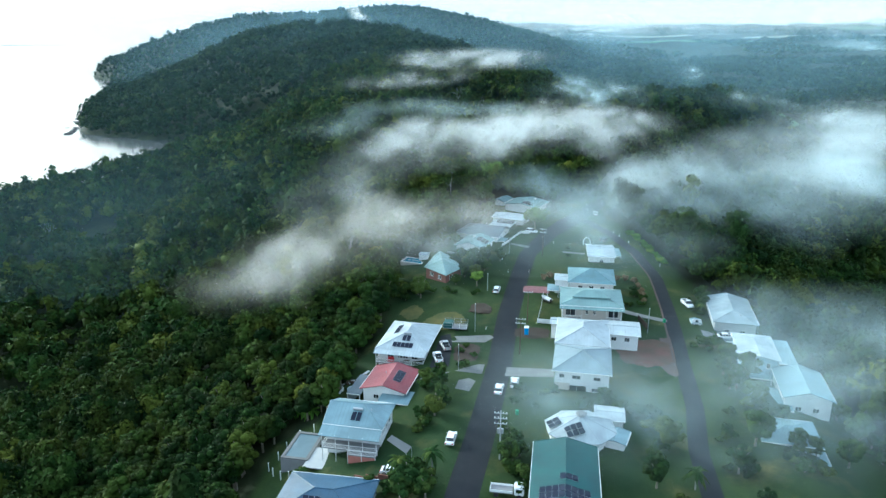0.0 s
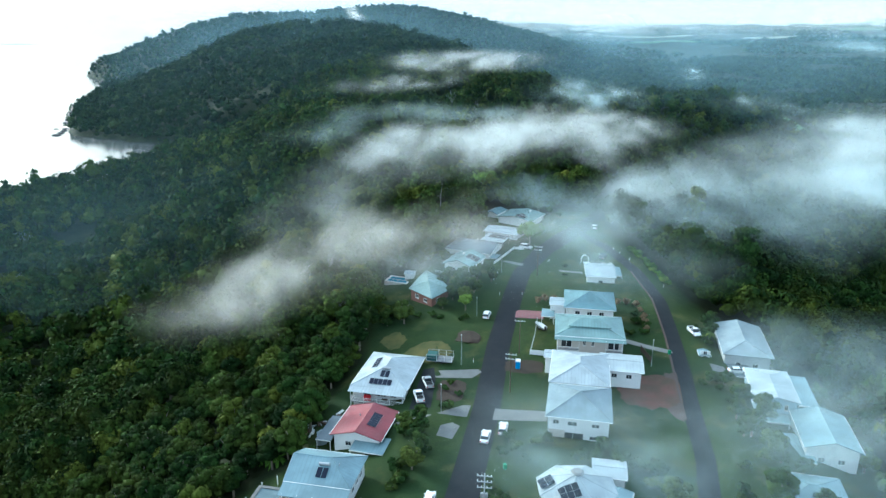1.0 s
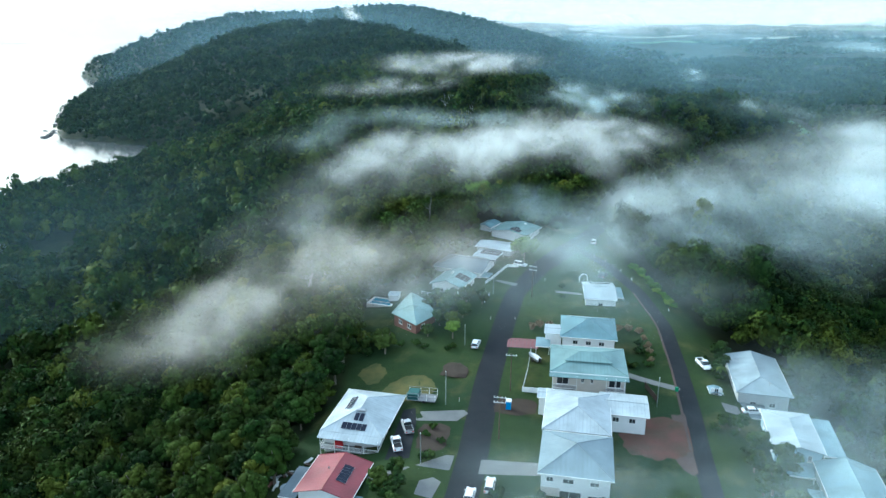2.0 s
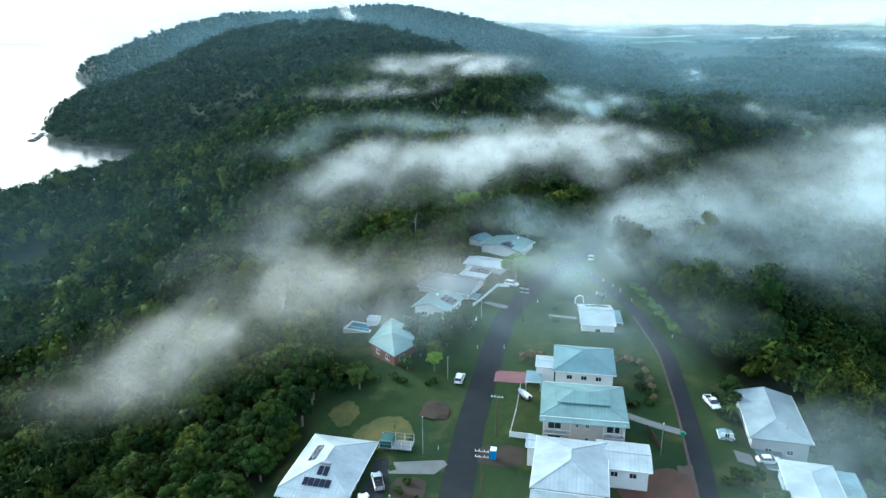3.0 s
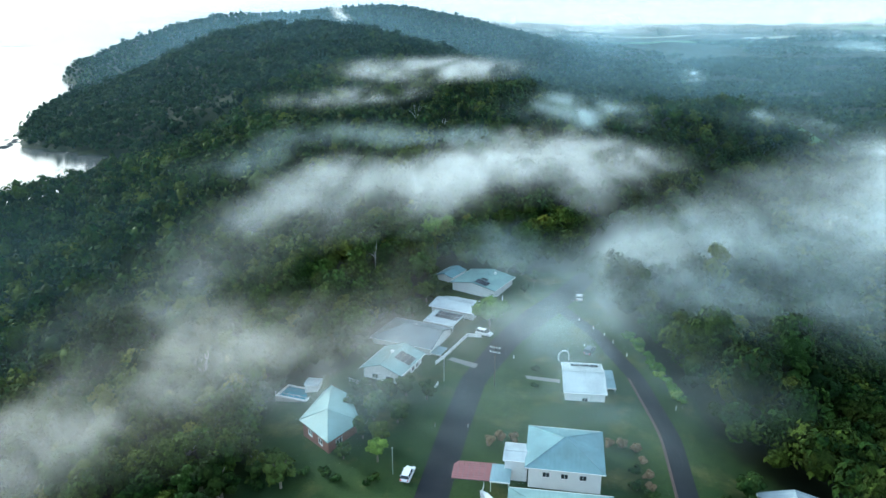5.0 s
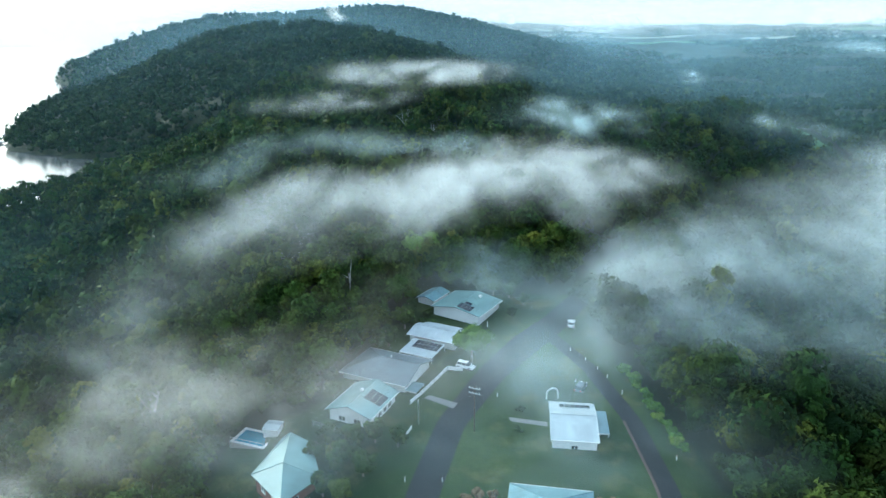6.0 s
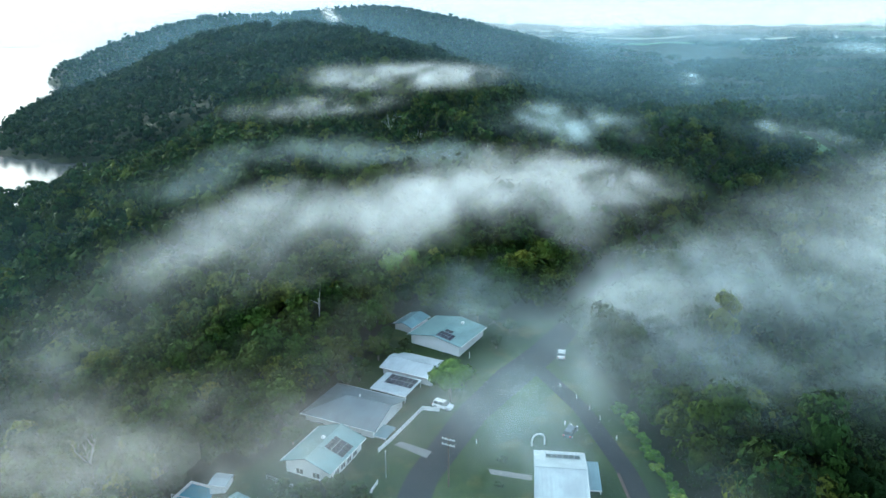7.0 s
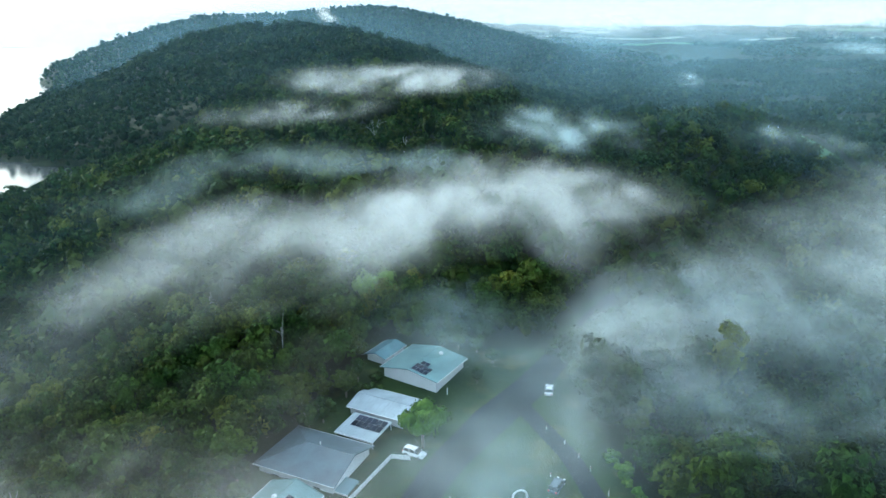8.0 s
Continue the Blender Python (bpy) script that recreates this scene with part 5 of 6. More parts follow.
# ---- vehicles ----
def car(label, x, y, heading, kind="sedan", paint=None):
    """A parked car, its nose along heading (degrees from the y axis, clockwise)."""
    paint = paint or CAR_WHITE
    t = thing("car" if kind != "pickup" else "pickup", x, y, gz(x, y) + 0.08, -heading, label, "car" if kind != "pickup" else "pickup truck")
    L, W = (4.6, 0.9) if kind != "pickup" else (5.2, 0.93)
    H = {"sedan": 1.42, "wagon": 1.6, "pickup": 1.72}[kind]
    low = [(-L / 2, 0.45), (-L / 2 + 0.08, 0.78), (-L / 2 + 0.3, 0.92), (L / 2 - 1.35, 0.98), (L / 2 - 0.35, 0.86), (L / 2 - 0.02, 0.66), (L / 2, 0.4), (L / 2 - 0.2, 0.28), (-L / 2 + 0.2, 0.28)]

    def loft(profile, w0, w1, zlo, zhi):
        bm = bmesh.new()
        sides = []
        for s in (-1, 1):
            sides.append([bm.verts.new((s * (w0 + (w1 - w0) * (z - zlo) / (zhi - zlo)), yy, z)) for yy, z in profile])
        n = len(profile)
        bm.faces.new(sides[0]), bm.faces.new(sides[1][::-1])
        for k in range(n):
            bm.faces.new((sides[0][k], sides[1][k], sides[1][(k + 1) % n], sides[0][(k + 1) % n]))
        bmesh.ops.recalc_face_normals(bm, faces=bm.faces)
        bmesh.ops.bevel(bm, geom=bm.edges[:], offset=0.05, segments=1, affect="EDGES")
        return bm

    body = part("body", loft(low, W, W - 0.06, 0.28, 0.98), paint, t)
    if kind == "sedan":
        cab = [(-1.75, 0.93), (-1.1, H - 0.06), (0.35, H), (1.15, 0.96)]
    elif kind == "wagon":
        cab = [(-2.15, 0.93), (-1.85, H - 0.04), (0.45, H), (1.2, 0.96)]
    else:
        cab = [(-0.35, 0.96), (-0.15, H - 0.04), (0.75, H), (1.45, 0.98)]
    part("cabin", loft(cab, W - 0.06, W - 0.22, 0.93, H), GLASS, t, "dark glazed cabin")
    (y0, z0), (y1, z1), (y2, z2), (y3, z3) = cab
    part("roof", slab(bmesh.new(), [(-W + 0.24, y1 - 0.06, z1 + 0.03), (W - 0.24, y1 - 0.06, z1 + 0.03), (W - 0.24, y2 + 0.06, z2 + 0.03), (-W + 0.24, y2 + 0.06, z2 + 0.03)], 0.06), paint, t)
    for s in (-1, 1):
        for yy in ((y1 + y2) / 2, y2 + 0.02, y1 - 0.02):
            part("pillar", boxed(s * (W - 0.12) - 0.06, yy - 0.04, 0.95, s * (W - 0.12) + 0.06, yy + 0.04, H - 0.1), paint, t)
        part("headlight", boxed(s * 0.62 - 0.18, L / 2 - 0.2, 0.62, s * 0.62 + 0.18, L / 2 + 0.01, 0.78), LAMP_CLEAR, t)
        part("tail_light", boxed(s * 0.68 - 0.13, -L / 2 - 0.02, 0.62, s * 0.68 + 0.13, -L / 2 + 0.15, 0.82), LAMP_RED, t)
        part("mirror", boxed(s * (W + 0.08) - 0.09, y3 - 0.3, 0.95, s * (W + 0.08) + 0.09, y3 - 0.15, 1.1), paint, t)
        for yy in (-L / 2 + 0.9, L / 2 - 0.9):
            wheel = part("wheel", bar(bmesh.new(), (s * (W - 0.2), yy, 0.32), (s * (W + 0.01), yy, 0.32), 0.33, 14), BLACK, t)
            part("rim", bar(bmesh.new(), (s * (W + 0.011), yy, 0.32), (s * (W + 0.03), yy, 0.32), 0.2, 12), STEEL, wheel)
    if kind == "pickup":
        for a in ((-0.84, -L / 2 + 0.06, -0.78, -0.4), (0.78, -L / 2 + 0.06, 0.84, -0.4), (-0.77, -L / 2 + 0.06, 0.77, -L / 2 + 0.12)):
            part("tray_side", boxed(a[0], a[1], 0.93, a[2], a[3], 1.22), paint, t)
        part("tray_floor", boxed(-0.77, -L / 2 + 0.13, 0.93, 0.77, -0.4, 0.965), BLACK, t)
    return t


def truck(x, y, heading):
    t = thing("truck", x, y, gz(x, y) + 0.08, -heading, "white flat-bed truck parked beside the green-roofed house", "truck")
    part("chassis", boxed(-0.5, -3.2, 0.55, 0.5, 2.6, 0.75), BLACK, t)
    part("tray", boxed(-1.05, -3.3, 0.95, 1.05, 0.7, 1.1), DECK, t)
    for a in ((-1.05, -3.3, -0.98, 0.7), (0.98, -3.3, 1.05, 0.7), (-0.97, -3.3, 0.97, -3.22)):
        part("tray_side", boxed(a[0], a[1], 1.104, a[2], a[3], 1.5), WHITE, t)
    bm = boxed(-1.0, 0.9, 0.6, 1.0, 2.7, 2.3)
    bmesh.ops.bevel(bm, geom=bm.edges[:], offset=0.18, segments=2, affect="EDGES")
    cab = part("cab", bm, CAR_WHITE, t)
    part("windscreen", boxed(-0.8, 2.69, 1.35, 0.8, 2.72, 2.05), GLASS, cab)
    for s in (-1, 1):
        part("side_window", boxed(s * 1.01 - 0.02, 1.3, 1.35, s * 1.01 + 0.02, 2.3, 2.0), GLASS, cab)
        for yy in (-2.2, 1.9):
            part("wheel", bar(bmesh.new(), (s * 0.75, yy, 0.45), (s * 1.02, yy, 0.45), 0.45, 14), BLACK, t)


def build_vehicles():
    car("white sedan parked on the edge of the street", 1.6, 123.4, 11, "sedan")
    car("white sedan parked on the grass verge", 12.6, 143.2, 12, "sedan")
    car("white wagon parked on the grass beside a shrub", 16.4, 146.2, 10, "wagon")
    car("white pickup parked beside the white house", -1.3, 160.6, -12, "pickup")
    car("silver-grey pickup parked beside the white house", 0.6, 166.2, -14, "pickup", STEEL)
    car("pale car under trees near the verandah house", -9.6, 115.9, 100, "sedan")
    car("white wagon parked on the lawn by the street", 16.5, 204.0, 14, "wagon")
    car("white pickup parked on grass beside the lane", 71.5, 193.6, 172, "pickup")
    car("white car at the bend of the street", 63.0, 284.4, 12, "sedan")
    car("white car under the light green tree", 34.0, 262.4, 120, "wagon")
    car("dark car behind the white shed house", 59.6, 252.6, 30, "wagon", CAR_GREY)
    car("white car under the grey carport", 75.8, 174.6, 95, "sedan")
    truck(11.6, 106.4, 100)
    # boat on its trailer
    t = thing("boat", 30.6, 196.6, gz(30.6, 196.6), 25, "small grey boat on a trailer in the yard", "boat")
    bm = bmesh.new()
    rings = []
    for yy, w, z in ((-2.2, 0.85, 0.5), (-0.5, 0.95, 0.45), (1.2, 0.75, 0.55), (2.4, 0.12, 0.8)):
        rings.append([bm.verts.new(p) for p in ((-w, yy, 1.15), (-w * 0.6, yy, z), (w * 0.6, yy, z), (w, yy, 1.15), (w * 0.8, yy, 1.12), (0, yy, z + 0.2), (-w * 0.8, yy, 1.12))])
    for a, b in zip(rings, rings[1:]):
        for k in range(7):
            bm.faces.new((a[k], a[(k + 1) % 7], b[(k + 1) % 7], b[k]))
    bm.faces.new(rings[0][::-1]), bm.faces.new(rings[-1])
    bmesh.ops.recalc_face_normals(bm, faces=bm.faces)
    part("hull", bm, STEEL, t)
    part("trailer_frame", boxed(-0.6, -2.3, 0.36, 0.6, 1.6, 0.43), BLACK, t)
    part("draw_bar", boxed(-0.05, 1.6, 0.36, 0.05, 3.4, 0.43), BLACK, t)
    part("outboard_motor", boxed(-0.2, -2.6, 0.7, 0.2, -2.25, 1.5), BLACK, t)
    for s in (-1, 1):
        part("wheel", bar(bmesh.new(), (s * 0.85, -0.6, 0.3), (s * 1.02, -0.6, 0.3), 0.3, 12), BLACK, t)


build_vehicles()


# ---- poles, fences and yard things ----
def power_pole(x, y, h, arms, rot, label, r=0.16, gear=False):
    t = thing("power_pole", x, y, gz(x, y) - 0.3, rot, label, "power pole", "power poles along the street")
    part("shaft", bar(bmesh.new(), (0, 0, 0), (0, 0, h + 0.3), r, 8, r * 0.7), TIMBER if not gear else GREY_WALL, t)
    for k in range(arms):
        z = h - 0.25 - 1.1 * k
        a = part("cross_arm", boxed(-1.25, -0.2, z, 1.25, -0.08, z + 0.14), GREY_WALL, t)
        for u in (-1.1, -0.45, 0.45, 1.1):
            part("insulator", bar(bmesh.new(), (u, -0.14, z + 0.14), (u, -0.14, z + 0.42), 0.07, 8, 0.05), WHITE, a)
    if gear:
        for u in (-0.35, 0.35):
            part("transformer", bar(bmesh.new(), (u, -0.45, h - 4.2), (u, -0.45, h - 3.2), 0.26, 10), STEEL, t)


def thin_pole(x, y, h, label="thin pale steel pole on the grass", r=0.09):
    t = thing("service_pole", x, y, gz(x, y) - 0.2, 0, label, "pole", "thin poles in the yards")
    part("shaft", bar(bmesh.new(), (0, 0, 0), (0, 0, h + 0.2), r, 8, r * 0.8), STEEL, t)
    part("cap", bar(bmesh.new(), (0, 0, h + 0.2), (0, 0, h + 0.35), r * 1.5, 8, r), WHITE, t)


def fence(label, pts, h, mat, gap=2.4, slats=True, thick=0.04):
    """A fence along a line: posts, rails and boards that follow the ground."""
    x0, y0 = pts[0]
    t = thing("fence", x0, y0, gz(x0, y0), 0, label, "fence")
    for (xa, ya), (xb, yb) in zip(pts, pts[1:]):
        n = max(1, round(math.hypot(xb - xa, yb - ya) / gap))
        ang = math.degrees(math.atan2(yb - ya, xb - xa))
        for k in range(n):
            u0, u1 = k / n, (k + 1) / n
            ax, ay, bx, by = xa + (xb - xa) * u0, ya + (yb - ya) * u0, xa + (xb - xa) * u1, ya + (yb - ya) * u1
            za, zb = gz(ax, ay) - gz(x0, y0), gz(bx, by) - gz(x0, y0)
            part("post", boxed(ax - x0 - 0.06, ay - y0 - 0.06, za - 0.2, ax - x0 + 0.06, ay - y0 + 0.06, za + h + 0.08), mat, t)
            m = pose(ax - x0, ay - y0, min(za, zb), 0, 0, ang)
            ln = math.hypot(bx - ax, by - ay)
            if slats:
                part("panel", boxed(0.07, -thick, 0.05, ln - 0.07, thick, h, m=m), mat, t)
            else:
                for z in (0.35, 0.75, h - 0.1):
                    part("rail", boxed(0.07, -0.03, z, ln - 0.07, 0.03, z + 0.08, m=m), mat, t)
        part("post", boxed(xb - x0 - 0.06, yb - y0 - 0.06, zb - 0.2, xb - x0 + 0.06, yb - y0 + 0.06, zb + h + 0.08), mat, t)


def white_post(x, y, h=1.0):
    t = thing("guide_post", x, y, gz(x, y) - 0.1, 0, "short white guide post beside the road", "guide post", "guide posts along the road")
    part("shaft", boxed(-0.06, -0.03, 0, 0.06, 0.03, h + 0.1), WHITE, t)
    part("reflector", boxed(-0.04, -0.037, h - 0.15, 0.04, -0.031, h), LAMP_RED, t)


def build_yards():
    power_pole(10.8, 117.2, 10.5, 3, -8, "tall grey power pole with three cross-arms and transformers", gear=True)
    power_pole(19.2, 161.9, 10.0, 2, -10, "timber power pole with two cross-arms")
    power_pole(23.3, 181.4, 9.4, 1, -10, "timber power pole with one cross-arm")
    power_pole(34.8, 236.6, 10.2, 2, -25, "grey power pole with two cross-arms on the verge")
    thin_pole(8.6, 175.3, 8.0), thin_pole(3.7, 153.8, 6.5), thin_pole(13.7, 204.9, 5.5), thin_pole(23.4, 239.2, 5.5), thin_pole(54.7, 174.6, 7.0, "dark thin pole by the driveway")
    for p in ((66.6, 257.5), (65.2, 261.4), (63.2, 265.6), (60.4, 270.6), (40.5, 249.6), (28.2, 220.3), (21.4, 220.4), (73.0, 226.6), (11.6, 176.6), (59.0, 255.8), (68.4, 250.6)):
        white_post(*p)
    fence("white panel fence along the front garden", [(21.4, 246.8), (23.6, 250.4), (29.6, 261.6), (33.2, 261.0)], 1.0, WHITE, 2.2)
    fence("low white wall-like fence in front of the yard", [(26.0, 181.0), (30.9, 180.0)], 1.3, WHITE, 2.4)
    fence("light timber fence along the side yard", [(30.3, 200.8), (28.4, 191.0), (26.1, 181.3)], 1.2, GREY_WALL, 2.0, False)
    fence("dark timber fence between two gardens", [(54.4, 183.0), (55.2, 176.4)], 1.5, TIMBER, 2.2)
    fence("low brown retaining fence below the verandah house", [(-25.0, 118.6), (-17.0, 116.4), (-9.8, 114.2)], 1.2, BRICK, 2.6, True, 0.12)
    fence("steel railing beside the teal-roofed white house", [(7.0, 236.0), (1.6, 239.0)], 1.0, STEEL, 2.0, False)
    fence("pale railing in the garden of the white house", [(20.4, 232.6), (22.0, 237.2)], 1.0, WHITE, 2.0, False)
    # pool and deck beside the verandah house
    t = thing("swimming_pool", -29.8, 131.6, 16.7, -11, "dark covered swimming pool with a white surround on posts", "pool")
    part("shell", boxed(-3.0, -5.0, -2.0, 3.0, 5.0, 2.3), DECK, t)
    part("water", boxed(-2.3, -4.3, 2.3, 2.3, 4.3, 2.34), plain("pool_cover", (0.12, 0.17, 0.19), 0.3, vary=0.15), t)
    for a in ((-3.0, -5.0, 3.0, -4.3), (-3.0, 4.3, 3.0, 5.0), (-3.0, -4.3, -2.3, 4.3), (2.3, -4.3, 3.0, 4.3)):
        part("coping", boxed(*a[:2], 2.304, *a[2:], 2.5), CONCRETE, t)
    t = thing("pool_deck", -25.4, 126.8, 17.0, -11, "white timber deck beside the pool", "deck")
    part("deck", boxed(-2.6, -3.2, 1.8, 1.6, 4.0, 2.0), GREY_WALL, t)
    for a in (-2.4, 1.4):
        for b in (-3.0, 3.8):
            part("post", boxed(a - 0.08, b - 0.08, -2.0, a + 0.08, b + 0.08, 1.8), WHITE, t)
    g = "white posts round the pool"
    for x, y in ((-35.4, 127.0), (-33.2, 124.5), (-31.2, 123.2), (-28.6, 122.1), (-37.0, 129.8), (-35.6, 133.0), (-34.4, 136.2), (-32.0, 139.6), (-29.0, 140.2)):
        p = thing("fence_post", x, y, gz(x, y) - 0.3, 0, "tall white fence post round the pool", "post", g)
        part("shaft", boxed(-0.09, -0.09, 0, 0.09, 0.09, 2.3), WHITE, p)
        part("cap", boxed(-0.12, -0.12, 2.3, 0.12, 0.12, 2.38), WHITE, p)
    # raised blue pool by the brick house
    t = thing("swimming_pool", -10.2, 237.0, 22.2, -20, "raised swimming pool with bright blue water", "pool")
    part("shell", boxed(-4.0, -2.8, -1.0, 4.0, 2.8, 2.9), CREAM, t)
    part("water", boxed(-3.4, -2.2, 2.9, 3.4, 2.2, 2.94), POOL, t)
    for a in ((-4.0, -2.8, 4.0, -2.2), (-4.0, 2.2, 4.0, 2.8), (-4.0, -2.2, -3.4, 2.2), (3.4, -2.2, 4.0, 2.2)):
        part("coping", boxed(*a[:2], 2.904, *a[2:], 3.05), WHITE, t)
    for k in range(6):
        part("rail_post", boxed(-3.9 + k * 1.56, -2.75, 3.054, -3.84 + k * 1.56, -2.69, 4.0), WHITE, t)
    part("rail", boxed(-3.9, -2.75, 4.004, 3.96, -2.69, 4.08), WHITE, t)
    # round water tank
    t = thing("water_tank", -21.6, 151.8, gz(-21.6, 151.8) - 0.3, 0, "round pale corrugated rainwater tank", "water tank")
    part("drum", bar(bmesh.new(), (0, 0, 0), (0, 0, 2.6), 1.3, 20), R_SILVER, t)
    part("lid", bar(bmesh.new(), (0, 0, 2.6), (0, 0, 2.95), 1.34, 20, 0.3), R_SILVER, t)
    # arch of a white tank behind the shed house
    t = thing("garden_arch", 52.6, 249.0, gz(52.6, 249.0), 10, "white arched frame behind the shed house", "arch")
    bm = bmesh.new()
    pts = [(1.3 * math.cos(a), 0, 1.2 + 1.3 * math.sin(a)) for a in np.linspace(0, math.pi, 10)]
    for a, b in zip([(1.3, 0, 0)] + pts, pts + [(-1.3, 0, 0)]):
        bar(bm, a, b, 0.16, 6)
    part("hoop", bm, WHITE, t)
    # portable toilet
    t = thing("portable_toilet", 22.2, 173.6, gz(22.2, 173.6), -10, "blue plastic portable toilet with a white roof", "toilet")
    part("cabin", boxed(-0.55, -0.55, 0.1, 0.55, 0.55, 2.0), BLUE_PLASTIC, t)
    part("roof", slab(bmesh.new(), [(-0.6, -0.6, 2.15), (0.6, -0.6, 2.15), (0.6, 0.6, 2.25), (-0.6, 0.6, 2.25)], 0.2), WHITE, t)
    part("door", boxed(-0.35, -0.58, 0.15, 0.35, -0.553, 1.9), BLUE_PLASTIC, t)
    for x, y in ((15.7, 133.3), (61.1, 181.2)):
        t = thing("wheelie_bin", x, y, gz(x, y), 15, "green plastic wheelie bin on the grass", "bin")
        part("tub", boxed(-0.27, -0.32, 0.1, 0.27, 0.32, 1.0), GREEN_PLASTIC, t)
        part("lid", boxed(-0.29, -0.35, 1.004, 0.29, 0.35, 1.08), GREEN_PLASTIC, t)
        for s in (-1, 1):
            part("wheel", bar(bmesh.new(), (s * 0.22, 0.3, 0.12), (s * 0.3, 0.3, 0.12), 0.12, 10), BLACK, t)
    # caged trailer and store by the white house
    t = thing("cage_trailer", 3.4, 177.4, gz(3.4, 177.4), -10, "steel cage trailer with a dark green box", "trailer")
    part("floor", boxed(-3.2, -1.6, 0.5, 3.2, 1.6, 0.65), DECK, t)
    part("box", boxed(-3.1, -1.5, 0.654, -0.7, 1.5, 1.9), R_GREEN, t)
    for x in (-3.15, -0.6, 1.3, 3.15):
        for y in (-1.55, 1.55):
            part("upright", boxed(x - 0.04, y - 0.04, 0.654, x + 0.04, y + 0.04, 2.2), WHITE, t)
    for y in (-1.55, 1.55):
        for z in (1.4, 2.204):
            part("rail", boxed(-3.2, y - 0.04, z, 3.2, y + 0.04, z + 0.08), DECK, t)
    for s in (-1, 1):
        part("wheel", bar(bmesh.new(), (0.6, s * 1.45, 0.32), (0.6, s * 1.6, 0.32), 0.32, 12), BLACK, t)
    # red cloth and chairs on the verandah of the white house
    m = pose(-8.66, 171.1, 20.4, 0, 0, -12.5)
    p = m @ Vector((-2.6, -9.3, 2.9))
    t = thing("covered_barbecue", p.x, p.y, p.z, -12, "barbecue under a bright red cover on the verandah", "barbecue")
    bm = boxed(-0.9, -0.5, 0.0, 0.9, 0.5, 1.25)
    bmesh.ops.bevel(bm, geom=bm.edges[:], offset=0.15, segments=2, affect="EDGES")
    part("cover", bm, TARP, t)
    p = m @ Vector((1.6, -9.4, 2.9))
    t = thing("outdoor_table", p.x, p.y, p.z, -12, "dark outdoor table on the verandah", "table")
    part("tabletop", boxed(-0.7, -0.4, 0.7, 0.7, 0.4, 0.75), TIMBER, t)
    for a in (-0.6, 0.6):
        for b in (-0.3, 0.3):
            part("leg", boxed(a - 0.03, b - 0.03, 0, a + 0.03, b + 0.03, 0.7), TIMBER, t)
    # shade sail beside the verandah house
    t = thing("shade_sail", -8.6, 119.6, gz(-8.6, 119.6), -20, "pale grey shade sail over the parking place", "shade sail")
    part("sail", slab(bmesh.new(), [(-2.4, -0.2, 4.4), (2.2, -1.4, 3.1), (2.4, 0.8, 3.3), (-2.0, 1.4, 4.6)], 0.05), CONCRETE, t)
    for a in ((2.2, -1.4, 3.0), (2.4, 0.8, 3.2)):
        part("pole", bar(bmesh.new(), (a[0], a[1], -0.2), a, 0.06, 6), STEEL, t)
    # debris tipped down the slope behind the houses
    rng = np.random.default_rng(9)
    for k in range(34):
        u = rng.uniform(0, 1)
        x, y = -19.6 - 13 * u + rng.normal(0, 0.7), 160.5 - 2.5 * u + rng.normal(0, 1.2)
        z = gz(x, y)
        t = thing("debris", x, y, z - 0.1, rng.uniform(0, 180), "broken board or sheet lying on the slope", "debris", "debris on the slope")
        l, w, h = rng.uniform(0.6, 2.4), rng.uniform(0.25, 0.8), rng.uniform(0.12, 0.5)
        bm = boxed(-l / 2, -w / 2, 0, l / 2, w / 2, h)
        bmesh.ops.transform(bm, matrix=pose(0, 0, 0, rng.uniform(-14, 14), rng.uniform(-18, 18), 0), verts=bm.verts)
        part("piece", bm, (WHITE, GREY_WALL, TIMBER, BRICK, STEEL)[k % 5], t)


build_yards()


# ---- garden plants ----
def palm(x, y, h, label="palm with drooping green fronds", fronds=13, ln=2.6, seed=0):
    rng = np.random.default_rng(seed)
    t = thing("palm", x, y, gz(x, y) - 0.2, rng.uniform(0, 360), label, "palm")
    part("trunk", bar(bmesh.new(), (0, 0, 0), (0.1, 0, h), 0.16, 7, 0.11), PALE_BARK, t)
    for k in range(fronds):
        a = math.tau * k / fronds + rng.uniform(-0.2, 0.2)
        lift = rng.uniform(0.1, 1.0)
        bm, prev = bmesh.new(), None
        for s in np.linspace(0, 1, 6):
            r, z = ln * s, h + ln * (lift * s - 1.1 * s * s)
            w = 0.42 * math.sin(math.pi * (0.12 + 0.86 * s))
            c = Vector((0.1 + r * math.cos(a), r * math.sin(a), z))
            n = Vector((-math.sin(a), math.cos(a), 0)) * w
            now = [bm.verts.new(c - n - Vector((0, 0, 0.5 * w))), bm.verts.new(c), bm.verts.new(c + n - Vector((0, 0, 0.5 * w)))]
            if prev:
                bm.faces.new((prev[0], now[0], now[1], prev[1])), bm.faces.new((prev[1], now[1], now[2], prev[2]))
            prev = now
        part("frond", bm, LEAF_LIME if "banana" in label else LEAF_GARDEN, t)


